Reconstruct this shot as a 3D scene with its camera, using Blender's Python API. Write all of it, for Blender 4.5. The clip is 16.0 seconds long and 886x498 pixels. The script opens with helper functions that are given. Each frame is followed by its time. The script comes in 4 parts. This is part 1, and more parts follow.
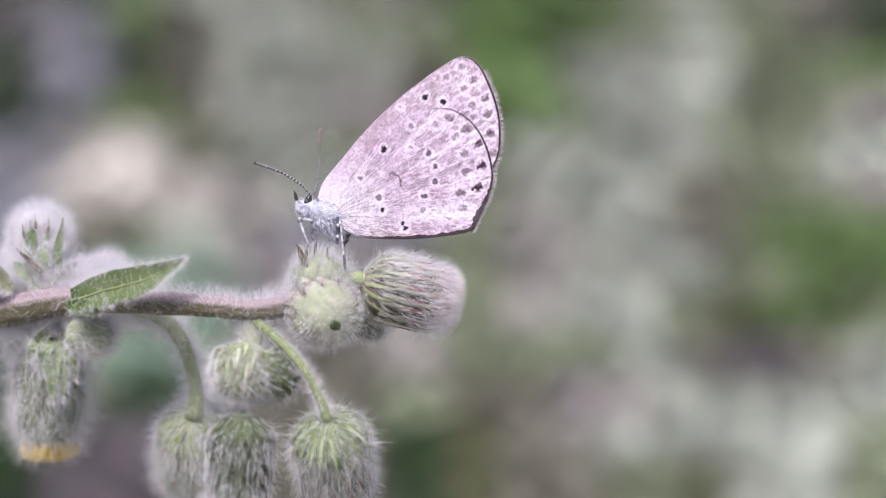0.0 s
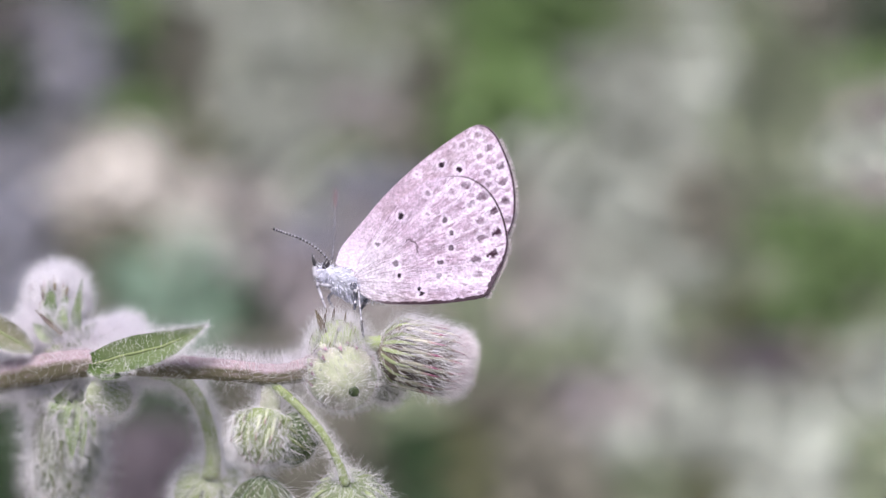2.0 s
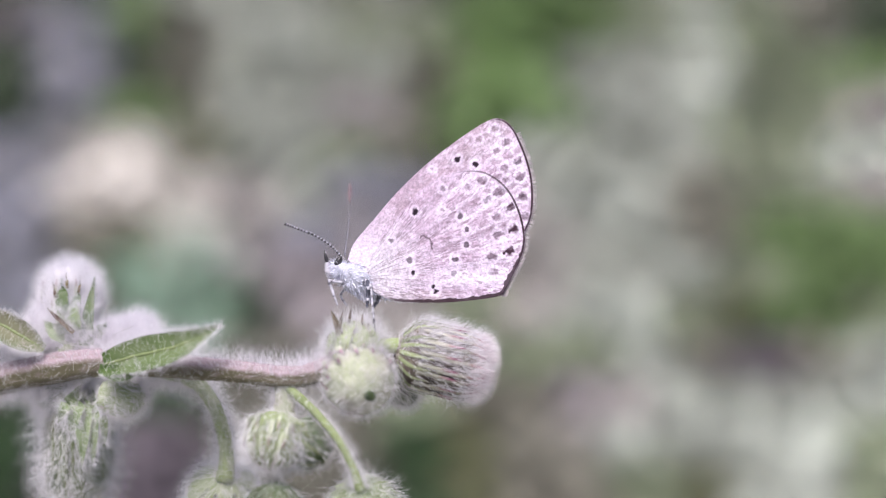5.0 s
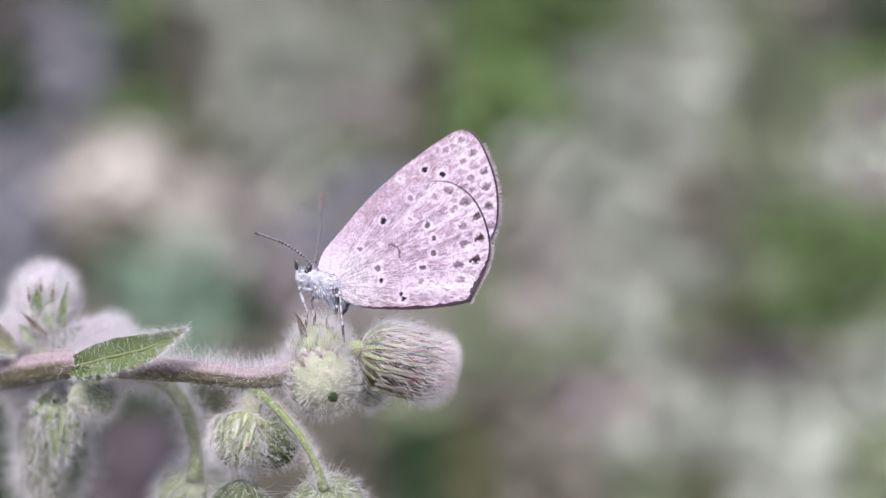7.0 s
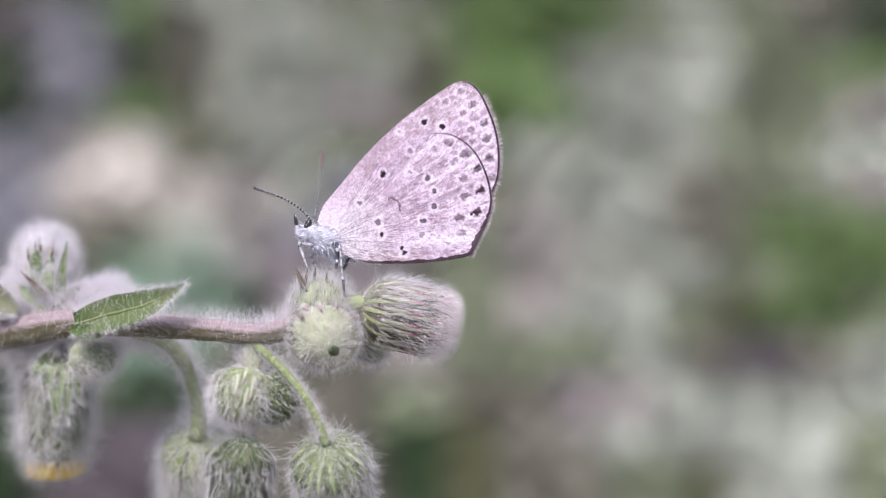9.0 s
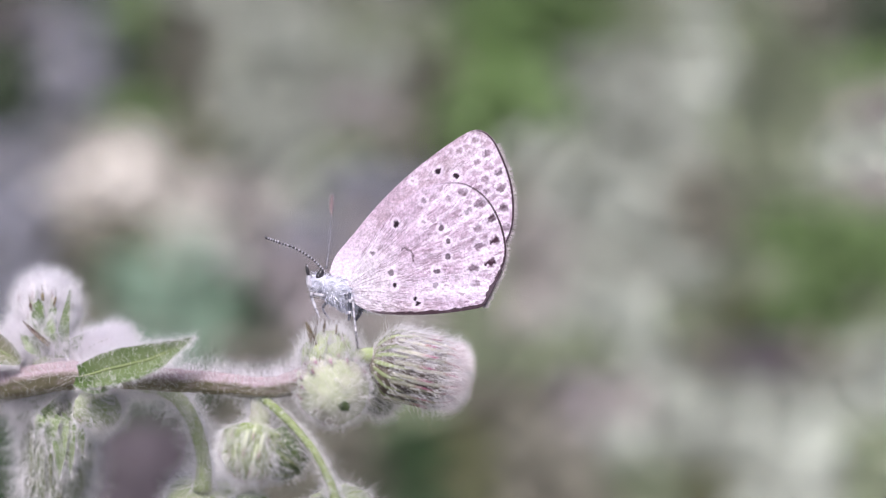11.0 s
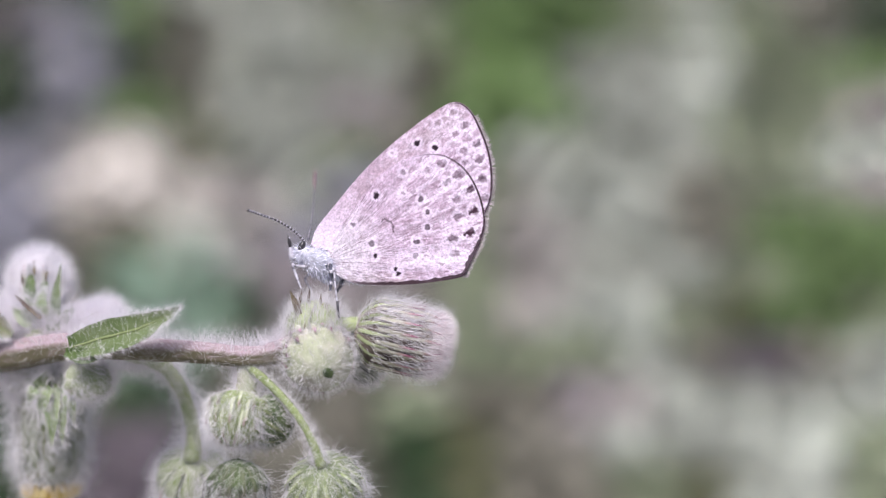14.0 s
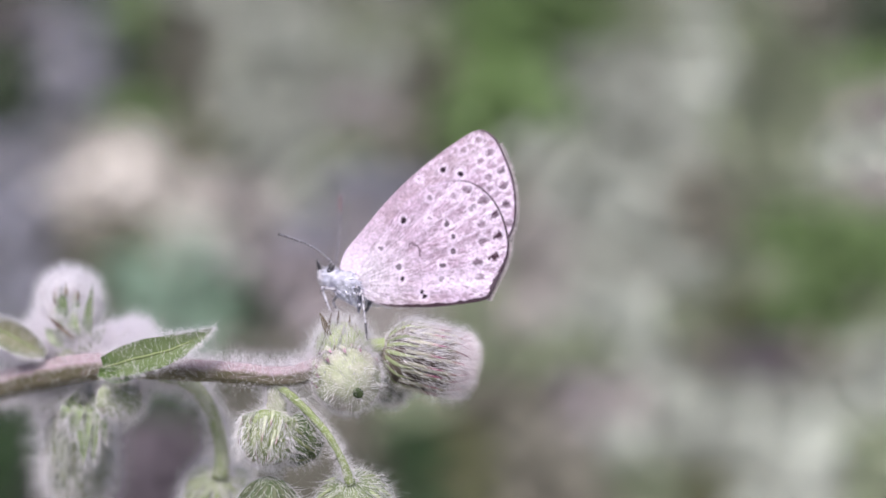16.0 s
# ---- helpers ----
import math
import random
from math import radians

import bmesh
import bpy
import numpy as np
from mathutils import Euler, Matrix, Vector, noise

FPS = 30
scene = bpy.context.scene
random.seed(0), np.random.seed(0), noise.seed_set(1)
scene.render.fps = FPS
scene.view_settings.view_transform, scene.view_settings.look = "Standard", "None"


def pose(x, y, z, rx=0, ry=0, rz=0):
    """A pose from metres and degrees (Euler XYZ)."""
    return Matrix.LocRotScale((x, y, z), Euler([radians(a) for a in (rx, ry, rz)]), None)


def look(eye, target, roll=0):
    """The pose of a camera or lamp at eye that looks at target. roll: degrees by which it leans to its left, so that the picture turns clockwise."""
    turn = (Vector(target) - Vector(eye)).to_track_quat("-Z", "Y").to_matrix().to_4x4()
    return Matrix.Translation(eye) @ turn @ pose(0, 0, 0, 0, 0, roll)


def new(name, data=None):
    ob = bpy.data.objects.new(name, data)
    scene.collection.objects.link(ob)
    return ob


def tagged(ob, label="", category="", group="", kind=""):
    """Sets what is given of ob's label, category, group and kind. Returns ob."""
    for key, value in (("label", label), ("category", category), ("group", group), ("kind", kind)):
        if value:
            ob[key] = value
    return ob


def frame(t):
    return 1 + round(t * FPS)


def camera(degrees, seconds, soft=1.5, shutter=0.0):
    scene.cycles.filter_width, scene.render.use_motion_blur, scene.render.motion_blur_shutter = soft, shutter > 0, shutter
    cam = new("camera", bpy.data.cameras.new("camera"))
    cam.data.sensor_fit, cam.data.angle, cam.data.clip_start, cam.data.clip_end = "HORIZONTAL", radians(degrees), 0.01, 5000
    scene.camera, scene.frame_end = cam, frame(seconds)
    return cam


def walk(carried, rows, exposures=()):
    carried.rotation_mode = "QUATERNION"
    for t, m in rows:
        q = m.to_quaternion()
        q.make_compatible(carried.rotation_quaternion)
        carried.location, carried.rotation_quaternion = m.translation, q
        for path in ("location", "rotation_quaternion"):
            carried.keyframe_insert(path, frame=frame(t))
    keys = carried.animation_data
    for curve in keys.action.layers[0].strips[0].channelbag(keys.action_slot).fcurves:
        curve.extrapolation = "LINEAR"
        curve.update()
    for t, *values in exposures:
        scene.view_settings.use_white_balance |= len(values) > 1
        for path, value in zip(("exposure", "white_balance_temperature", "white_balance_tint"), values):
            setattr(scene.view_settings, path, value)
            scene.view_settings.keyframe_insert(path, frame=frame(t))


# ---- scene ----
# Units of the small things: millimetres in a frame fixed to the plant at rest
# (x right, y up, z towards the lens), one pixel of the camera's view = 0.032 mm.
FOCUS = 68.96
STEP = 0.032015
cam = camera(40.0, 16.0, soft=1.15, shutter=0.0)
EYE_POSE = pose(0, 0, 0.32, 70, 0, 0)
walk(cam, [(0.0, EYE_POSE), (16.0, EYE_POSE)], exposures=[
    (t, 0.94 + e, 6250, 13) for t, e in ((0.0, 0.0), (1.0, 0.02), (2.5, 0.09), (5.5, 0.09), (7.0, -0.02), (8.5, -0.07), (10.0, 0.06), (12.5, 0.10), (14.0, 0.0), (14.5, -0.04), (15.5, 0.03), (16.0, 0.0))])
cam.data.dof.use_dof = True
cam.data.dof.focus_distance = 0.0692
cam.data.dof.aperture_fstop = 15.0
REST = EYE_POSE @ Matrix.Translation((0, 0, -FOCUS / 1000))

# Sway of the plant in the wind: seconds, three small turns (degrees), three shifts (mm)
SWAY = [
    (0, -0.44, 0.43, 0.23, 0.00, 0.00, 0.00),
    (0.2, -0.92, 0.63, -0.07, 0.56, -3.69, -0.27),
    (0.5, -1.65, 0.93, -0.52, -0.87, -4.06, -0.67),
    (0.7, -1.07, 0.71, -0.52, -1.60, -3.89, 0.05),
    (1, -0.21, 0.38, -0.51, -1.41, -4.44, 1.14),
    (1.2, -0.07, 0.27, -0.65, -0.47, -6.04, 1.04),
    (1.5, 0.14, 0.11, -0.87, -0.37, -4.94, 0.88),
    (1.7, -0.11, 0.67, -0.54, -1.31, -2.88, 0.04),
    (2, -0.49, 1.51, -0.05, 0.91, -3.76, -1.21),
    (2.2, -0.69, 1.39, -0.01, 2.03, -3.76, -1.03),
    (2.5, -0.99, 1.20, 0.04, 1.95, -2.77, -0.75),
    (2.7, -0.80, 0.96, -0.11, 2.27, -1.50, -0.49),
    (3, -0.52, 0.61, -0.33, 2.50, -2.77, -0.10),
    (3.2, -0.28, 1.94, -0.48, 2.11, -3.19, -0.90),
    (5.3, 0.15, -0.43, -0.33, 1.54, -3.57, 0.50),
    (5.5, 0.54, -0.54, -0.21, 1.17, -3.58, 0.29),
    (5.7, 0.65, -0.07, -0.23, 1.26, -3.62, -0.51),
    (6, 0.82, 0.64, -0.26, 2.30, -4.19, -1.71),
    (6.2, 0.62, 0.45, -0.22, 1.83, -3.59, -1.51),
    (6.5, 0.32, 0.17, -0.17, 0.20, -2.86, -1.21),
    (6.7, 0.14, 0.10, -0.29, 0.60, -3.53, -1.16),
    (7, -0.13, -0.00, -0.48, -0.15, -4.03, -1.09),
    (7.2, 0.03, -0.11, -0.33, -0.61, -3.48, -0.89),
    (7.5, 0.28, -0.27, -0.10, -1.58, -1.40, -0.58),
    (7.7, 0.41, -0.26, -0.04, -1.00, -1.39, -0.72),
    (8, 0.61, -0.25, 0.04, -0.13, -2.59, -0.93),
    (8.2, 0.35, -0.37, 0.01, 0.27, -2.63, -0.91),
    (8.5, -0.04, -0.54, -0.04, -0.18, -1.90, -0.88),
    (8.7, 0.06, -0.64, 0.05, -0.32, -2.36, -0.69),
    (9, 0.22, -0.80, 0.19, -0.07, -1.40, -0.40),
    (9.2, 0.19, -0.67, 0.24, 0.99, -2.52, -0.83),
    (9.5, 0.15, -0.48, 0.32, 1.18, -3.10, -1.47),
    (9.7, -0.10, -0.64, 0.14, 1.26, -4.39, -0.59),
    (10, -0.48, -0.89, -0.14, 0.55, -2.85, 0.73),
    (10.2, -0.01, 0.49, 0.14, 0.48, -4.26, 0.04),
    (12.3, 0.52, -0.81, -0.12, 1.36, -4.29, 1.27),
    (12.5, 1.38, -0.81, -0.23, 1.43, -4.74, 0.62),
    (12.7, 1.63, -1.04, -0.29, 1.53, -5.99, 1.20),
    (13, 2.00, -1.39, -0.39, 0.44, -4.50, 2.06),
    (13.2, 1.29, -0.77, -0.24, 0.04, -4.14, 0.68),
    (13.5, 0.22, 0.15, -0.01, 1.22, -4.51, -1.38),
    (13.7, 0.14, -0.12, 0.25, 1.00, -3.98, -1.04),
    (14, 0.01, -0.53, 0.64, -0.42, -2.63, -0.53),
    (14.2, -0.07, -0.61, 0.48, -0.31, -3.60, -0.62),
    (14.5, -0.20, -0.72, 0.23, -1.44, -3.27, -0.75),
    (14.7, -0.05, -0.44, 0.35, -2.29, -4.46, -1.29),
    (15, 0.18, -0.02, 0.53, -0.59, -3.86, -2.11),
    (15.2, -0.13, -0.04, 0.47, 0.95, -5.65, -1.77),
    (15.5, -0.60, -0.06, 0.39, 0.48, -3.84, -1.25),
    (15.7, -0.60, 0.18, 0.39, -0.00, -3.45, -1.74),
    (16, -0.61, 0.54, 0.40, 1.06, -3.99, -2.47),
]
PIVOT = Vector((-0.005, 0, 0))


def swayed(row):
    t, a, b, c, x, y, z = row
    turn = Vector((radians(a), radians(b), radians(c)))
    m = Matrix.Rotation(turn.length, 4, turn.normalized()) if turn.length else Matrix()
    return Matrix.Translation(PIVOT + Vector((x, y, z)) / 1000) @ m @ Matrix.Translation(-PIVOT)


# ---- light: open shade under a bright, hazy sky ----
world = bpy.data.worlds.new("world")
scene.world = world
world.use_nodes = True
wn = world.node_tree
sky = wn.nodes.new("ShaderNodeTexSky")
sky.sky_type, sky.sun_disc = "NISHITA", False
sky.sun_elevation, sky.sun_rotation = radians(73), radians(208)
sky.air_density, sky.dust_density, sky.ozone_density = 1.0, 4.0, 1.0
wn.links.new(sky.outputs[0], wn.nodes["Background"].inputs[0])
wn.nodes["Background"].inputs[1].default_value = 0.06
sun = new("sun", bpy.data.lights.new("sun", "SUN"))
sun.data.energy, sun.data.angle, sun.data.color = 2.9, radians(24), (1.0, 0.95, 0.93)
sun.matrix_world = look((-0.35, -0.65, 2.4), (0, 0, 0))


# ---- materials ----
def node_material(name):
    m = bpy.data.materials.new(name)
    m.use_nodes = True
    return m, m.node_tree.nodes, m.node_tree.links, m.node_tree.nodes["Principled BSDF"]


def mixed(nodes, links, fac, a, b):
    mix = nodes.new("ShaderNodeMix")
    mix.data_type = "RGBA"
    links.new(fac, mix.inputs[0])
    for k, c in ((6, a), (7, b)):
        if isinstance(c, tuple):
            mix.inputs[k].default_value = (*c, 1)
        else:
            links.new(c, mix.inputs[k])
    return mix.outputs[2]


def ramped(nodes, links, value, lo, hi):
    r = nodes.new("ShaderNodeMapRange")
    r.inputs[1].default_value, r.inputs[2].default_value = lo, hi
    links.new(value, r.inputs[0])
    return r.outputs[0]


def noise_of(nodes, links, scale, detail=3.0, stretch=None):
    tex = nodes.new("ShaderNodeTexNoise")
    tex.inputs["Scale"].default_value, tex.inputs["Detail"].default_value = scale, detail
    co = nodes.new("ShaderNodeTexCoord")
    if stretch:
        mp = nodes.new("ShaderNodeMapping")
        mp.inputs["Scale"].default_value = stretch
        links.new(co.outputs["Object"], mp.inputs[0])
        links.new(mp.outputs[0], tex.inputs["Vector"])
    else:
        links.new(co.outputs["Object"], tex.inputs["Vector"])
    return tex.outputs["Fac"]


def surface(name, dark, light, third=None, fine=3000.0, coarse=400.0, rough=0.7, bump=0.3, depth=0.00003,
            through_light=0.0, stretch=None, per="", metal=0.0):
    """A surface of two mottled colours with a third in large patches, fine relief, and some light passing through thin parts."""
    m, n, l, p = node_material(name)
    f = noise_of(n, l, fine, 4.0, stretch)
    c = mixed(n, l, ramped(n, l, f, 0.3, 0.7), dark, light)
    if third:
        g = noise_of(n, l, coarse, 2.0)
        c = mixed(n, l, ramped(n, l, g, 0.42, 0.66), c, third)
    if per:
        if per == "island":
            rnd = n.new("ShaderNodeNewGeometry").outputs["Random Per Island"]
            spread = (0.45, 1.65)
        else:
            spread = (0.6, 1.35)
            rnd = n.new("ShaderNodeObjectInfo").outputs["Random"]
        hsv = n.new("ShaderNodeHueSaturation")
        l.new(ramped_to(n, l, rnd, *spread), hsv.inputs["Value"])
        l.new(c, hsv.inputs["Color"])
        c = hsv.outputs[0]
    l.new(c, p.inputs["Base Color"])
    p.inputs["Roughness"].default_value = rough
    p.inputs["Metallic"].default_value = metal
    p.inputs["Specular IOR Level"].default_value = 0.5 if rough < 0.5 else 0.2
    if bump:
        b = n.new("ShaderNodeBump")
        b.inputs["Strength"].default_value, b.inputs["Distance"].default_value = bump, depth
        l.new(f, b.inputs["Height"])
        l.new(b.outputs[0], p.inputs["Normal"])
    if through_light:
        tr = n.new("ShaderNodeBsdfTranslucent")
        l.new(c, tr.inputs[0])
        mix = n.new("ShaderNodeMixShader")
        mix.inputs[0].default_value = through_light
        l.new(p.outputs[0], mix.inputs[1])
        l.new(tr.outputs[0], mix.inputs[2])
        l.new(mix.outputs[0], n["Material Output"].inputs[0])
    return m


def ramped_to(nodes, links, value, lo, hi):
    r = nodes.new("ShaderNodeMapRange")
    r.inputs[3].default_value, r.inputs[4].default_value = lo, hi
    links.new(value, r.inputs[0])
    return r.outputs[0]


def wing_material():
    """Scaled wing membrane: the pattern lies in the mesh's colours, the fine scales in the nodes."""
    m, n, l, p = node_material("wing scales")
    a = n.new("ShaderNodeVertexColor")
    a.layer_name = "pattern"
    f = noise_of(n, l, 9000.0, 3.0)
    hsv = n.new("ShaderNodeHueSaturation")
    l.new(ramped_to(n, l, f, 0.62, 1.38), hsv.inputs["Value"])
    l.new(a.outputs[0], hsv.inputs["Color"])
    l.new(hsv.outputs[0], p.inputs["Base Color"])
    p.inputs["Roughness"].default_value = 0.75
    p.inputs["Specular IOR Level"].default_value = 0.12
    b = n.new("ShaderNodeBump")
    b.inputs["Strength"].default_value, b.inputs["Distance"].default_value = 0.4, 0.00002
    l.new(f, b.inputs["Height"])
    l.new(b.outputs[0], p.inputs["Normal"])
    tr = n.new("ShaderNodeBsdfTranslucent")
    l.new(hsv.outputs[0], tr.inputs[0])
    mix = n.new("ShaderNodeMixShader")
    mix.inputs[0].default_value = 0.2
    l.new(p.outputs[0], mix.inputs[1])
    l.new(tr.outputs[0], mix.inputs[2])
    l.new(mix.outputs[0], n["Material Output"].inputs[0])
    return m


WING = wing_material()
WHITE_HAIR = surface("white plant hair", (0.795, 0.765, 0.80), (0.895, 0.868, 0.90), fine=1500, bump=0, through_light=0.5, rough=0.5)
BLUE_FUR = surface("bluish white scales", (0.56, 0.555, 0.65), (0.80, 0.785, 0.87), fine=2500, bump=0, through_light=0.2, per="island")
FRINGE = surface("wing fringe", (0.42, 0.36, 0.38), (0.78, 0.71, 0.74), fine=4000, bump=0, through_light=0.3)
STALK = surface("yellow green stalk", (0.163, 0.204, 0.078), (0.281, 0.334, 0.147), fine=2500, coarse=300, through_light=0.1)
LEAF = surface("downy green leaf", (0.06, 0.095, 0.028), (0.115, 0.165, 0.056), (0.15, 0.19, 0.09), fine=2200, coarse=350, through_light=0.15, bump=0.5)
FRESH_BUD = surface("fresh green bud", (0.27, 0.33, 0.14), (0.40, 0.45, 0.25), fine=1500, coarse=500, through_light=0.1)
WOOL_BUD = surface("woolly white flower head", (0.50, 0.48, 0.48), (0.70, 0.67, 0.69), fine=1500, coarse=500, through_light=0.1)
PALE_BUD = surface("pale green flower head", (0.27, 0.29, 0.19), (0.42, 0.43, 0.32), (0.36, 0.30, 0.30), fine=1500, coarse=500, through_light=0.1)
DULL_LEAF = surface("grey green downy leaf", (0.07, 0.098, 0.036), (0.13, 0.16, 0.07), (0.17, 0.165, 0.105), fine=2200, coarse=350, bump=0.5)
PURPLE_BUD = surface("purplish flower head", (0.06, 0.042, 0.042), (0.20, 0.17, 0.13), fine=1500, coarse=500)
GLOBE_BUD = surface("pale yellow green bud", (0.33, 0.35, 0.235), (0.45, 0.465, 0.34), (0.42, 0.37, 0.36), fine=1500, coarse=500, through_light=0.1)
GREEN_BUD = surface("dull green flower head", (0.08, 0.105, 0.05), (0.20, 0.23, 0.13), fine=1500, coarse=500)


def bract_material(name, base, tip, lo, hi):
    """A narrow bract: green at its foot, coloured towards its tip, each a little different."""
    m, n, l, p = node_material(name)
    a = n.new("ShaderNodeVertexColor")
    a.layer_name = "tone"
    sep = n.new("ShaderNodeSeparateColor")
    l.new(a.outputs[0], sep.inputs[0])
    c = mixed(n, l, ramped(n, l, sep.outputs[0], lo, hi), base, tip)
    f = noise_of(n, l, 2500.0, 3.0)
    hsv = n.new("ShaderNodeHueSaturation")
    mul = n.new("ShaderNodeMath")
    mul.operation = "MULTIPLY"
    l.new(ramped_to(n, l, n.new("ShaderNodeObjectInfo").outputs["Random"], 0.55, 1.4), mul.inputs[0])
    l.new(ramped_to(n, l, f, 0.75, 1.25), mul.inputs[1])
    l.new(mul.outputs[0], hsv.inputs["Value"])
    l.new(c, hsv.inputs["Color"])
    l.new(hsv.outputs[0], p.inputs["Base Color"])
    p.inputs["Roughness"].default_value = 0.65
    p.inputs["Specular IOR Level"].default_value = 0.2
    return m


STEM = bract_material("stem flushed purple above, shaded olive below", (0.19, 0.168, 0.105), (0.45, 0.345, 0.38), 0.35, 0.8)
BRACT_GREEN = bract_material("green bract", (0.115, 0.145, 0.055), (0.19, 0.195, 0.11), 0.4, 1.0)
BRACT_PURPLE = bract_material("purple tipped bract", (0.33, 0.315, 0.25), (0.255, 0.088, 0.145), 0.5, 0.8)
BRACT_PINK = bract_material("pink tipped bract", (0.15, 0.17, 0.10), (0.42, 0.155, 0.215), 0.45, 0.85)
BRACT_FRESH = bract_material("fresh green bract", (0.235, 0.27, 0.145), (0.28, 0.285, 0.195), 0.3, 1.0)
BRACT_BLUSH = bract_material("pale bract with blushed tip", (0.38, 0.39, 0.29), (0.29, 0.175, 0.225), 0.45, 0.72)
BRACT_DARK = bract_material("dark green bract", (0.075, 0.085, 0.05), (0.045, 0.03, 0.03), 0.4, 0.9)
BRACT_DOT = bract_material("pale bract with purple tip", (0.34, 0.36, 0.25), (0.26, 0.15, 0.185), 0.6, 0.9)
MIDRIB = surface("pale leaf rib", (0.14, 0.175, 0.075), (0.21, 0.24, 0.115), fine=1500)
DOWNY_BRACT = surface("pale downy bract", (0.14, 0.19, 0.085), (0.27, 0.32, 0.18), fine=2000, coarse=400, bump=0.4, through_light=0.1)
SPINE = surface("purple brown spine", (0.07, 0.04, 0.04), (0.17, 0.14, 0.08), fine=900, coarse=300)
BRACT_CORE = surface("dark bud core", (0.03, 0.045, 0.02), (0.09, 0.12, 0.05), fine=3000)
PAPPUS = surface("pinkish white pappus", (0.7, 0.6, 0.63), (0.9, 0.85, 0.86), fine=1500, bump=0, through_light=0.3)
YELLOW = surface("yellow florets", (0.60, 0.42, 0.10), (0.80, 0.66, 0.26), fine=1500, bump=0, through_light=0.2)
BLACK = surface("black chitin", (0.015, 0.012, 0.015), (0.05, 0.045, 0.05), rough=0.35, fine=4000, bump=0.1)
PALE_SCALE = surface("white leg scales", (0.34, 0.32, 0.37), (0.62, 0.59, 0.65), fine=3000, bump=0.1)
FIBRE = surface("straw fibre", (0.24, 0.22, 0.15), (0.38, 0.34, 0.24), fine=1500, bump=0)
GREY_SCALE = surface("grey leg scales", (0.12, 0.11, 0.13), (0.3, 0.28, 0.32), fine=3000, bump=0.1)
CLUB = surface("mauve brown scales", (0.11, 0.075, 0.085), (0.22, 0.155, 0.17), fine=3000, bump=0.1)
DARK_SCALE = surface("dark leg scales", (0.03, 0.03, 0.04), (0.12, 0.12, 0.16), fine=3000, bump=0.1)
SOIL = surface("pale dry soil", (0.20, 0.188, 0.168), (0.33, 0.312, 0.28), (0.19, 0.20, 0.15), fine=60, coarse=5, rough=0.95, depth=0.004)
SILVER_LEAF = surface("silvery grey leaf", (0.271, 0.284, 0.245), (0.406, 0.426, 0.368), fine=70, coarse=20, per="island", depth=0.0005, through_light=0.15)
PALE_LEAF = surface("pale silvery leaf", (0.368, 0.39, 0.336), (0.553, 0.586, 0.505), fine=70, coarse=20, per="island", depth=0.0005, through_light=0.15)
CREAM_LEAF = surface("cream dry flower", (0.531, 0.501, 0.46), (0.799, 0.75, 0.689), fine=70, coarse=20, per="island", depth=0.0005, through_light=0.2)
PINK_LEAF = surface("pinkish dry leaf", (0.292, 0.268, 0.253), (0.439, 0.403, 0.379), fine=70, coarse=20, per="island", depth=0.0005, through_light=0.1)
MAUVE_LEAF = surface("pale mauve dry leaf", (0.256, 0.224, 0.232), (0.383, 0.336, 0.349), fine=70, coarse=20, per="island", depth=0.0005, through_light=0.1)
LILAC_LEAF = surface("lilac grey leaf", (0.183, 0.18, 0.212), (0.275, 0.27, 0.319), fine=70, coarse=20, per="island", depth=0.0005, through_light=0.15)
GRASS_LEAF = surface("fresh green leaf", (0.105, 0.154, 0.062), (0.159, 0.231, 0.093), fine=70, coarse=20, per="island", depth=0.0005, through_light=0.3)
BRIGHT_LEAF = surface("bright green leaf", (0.133, 0.2, 0.077), (0.201, 0.299, 0.115), fine=70, coarse=20, per="island", depth=0.0005, through_light=0.3)
OLIVE_LEAF = surface("olive leaf", (0.074, 0.078, 0.04), (0.112, 0.117, 0.06), fine=70, coarse=20, per="island", depth=0.0005, through_light=0.15)
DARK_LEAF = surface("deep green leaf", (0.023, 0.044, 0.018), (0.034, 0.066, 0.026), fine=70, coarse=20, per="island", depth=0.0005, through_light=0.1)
TEAL_LEAF = surface("grey green leaf", (0.175, 0.245, 0.184), (0.263, 0.368, 0.277), fine=70, coarse=20, per="island", depth=0.0005, through_light=0.15)
MUTED_LEAF = surface("olive grey leaf", (0.165, 0.188, 0.122), (0.248, 0.283, 0.182), fine=70, coarse=20, per="island", depth=0.0005, through_light=0.15)
BROWN_LEAF = surface("brown grey dead leaf", (0.117, 0.109, 0.087), (0.175, 0.165, 0.13), fine=70, coarse=20, per="island", depth=0.0005, through_light=0)
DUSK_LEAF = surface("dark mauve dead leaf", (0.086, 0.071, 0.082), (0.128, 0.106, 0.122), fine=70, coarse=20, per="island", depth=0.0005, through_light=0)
DARK_STONE = surface("dark mottled stone", (0.05, 0.045, 0.05), (0.13, 0.11, 0.115), fine=120, coarse=15, depth=0.002, rough=0.8)


# ---- making meshes ----
def P(px, py, z=0.0):
    """A place in the plant's frame from pixels of the camera's view and depth in mm."""
    k = STEP * (FOCUS - z) / FOCUS
    return Vector(((px - 784) * k, (441 - py) * k, z))


def mesh_object(name, verts, faces, material, parent=None, label="", smooth=True, scale=0.001, at=None):
    me = bpy.data.meshes.new(name)
    me.from_pydata([tuple(float(c) * scale for c in v) for v in verts], [], faces)
    if smooth:
        me.polygons.foreach_set("use_smooth", [True] * len(me.polygons))
    me.materials.append(material)
    me.update()
    ob = new(name, me)
    if parent:
        ob.parent = parent
    if at is not None:
        ob.matrix_basis = at
    if label:
        tagged(ob, label)
    return ob


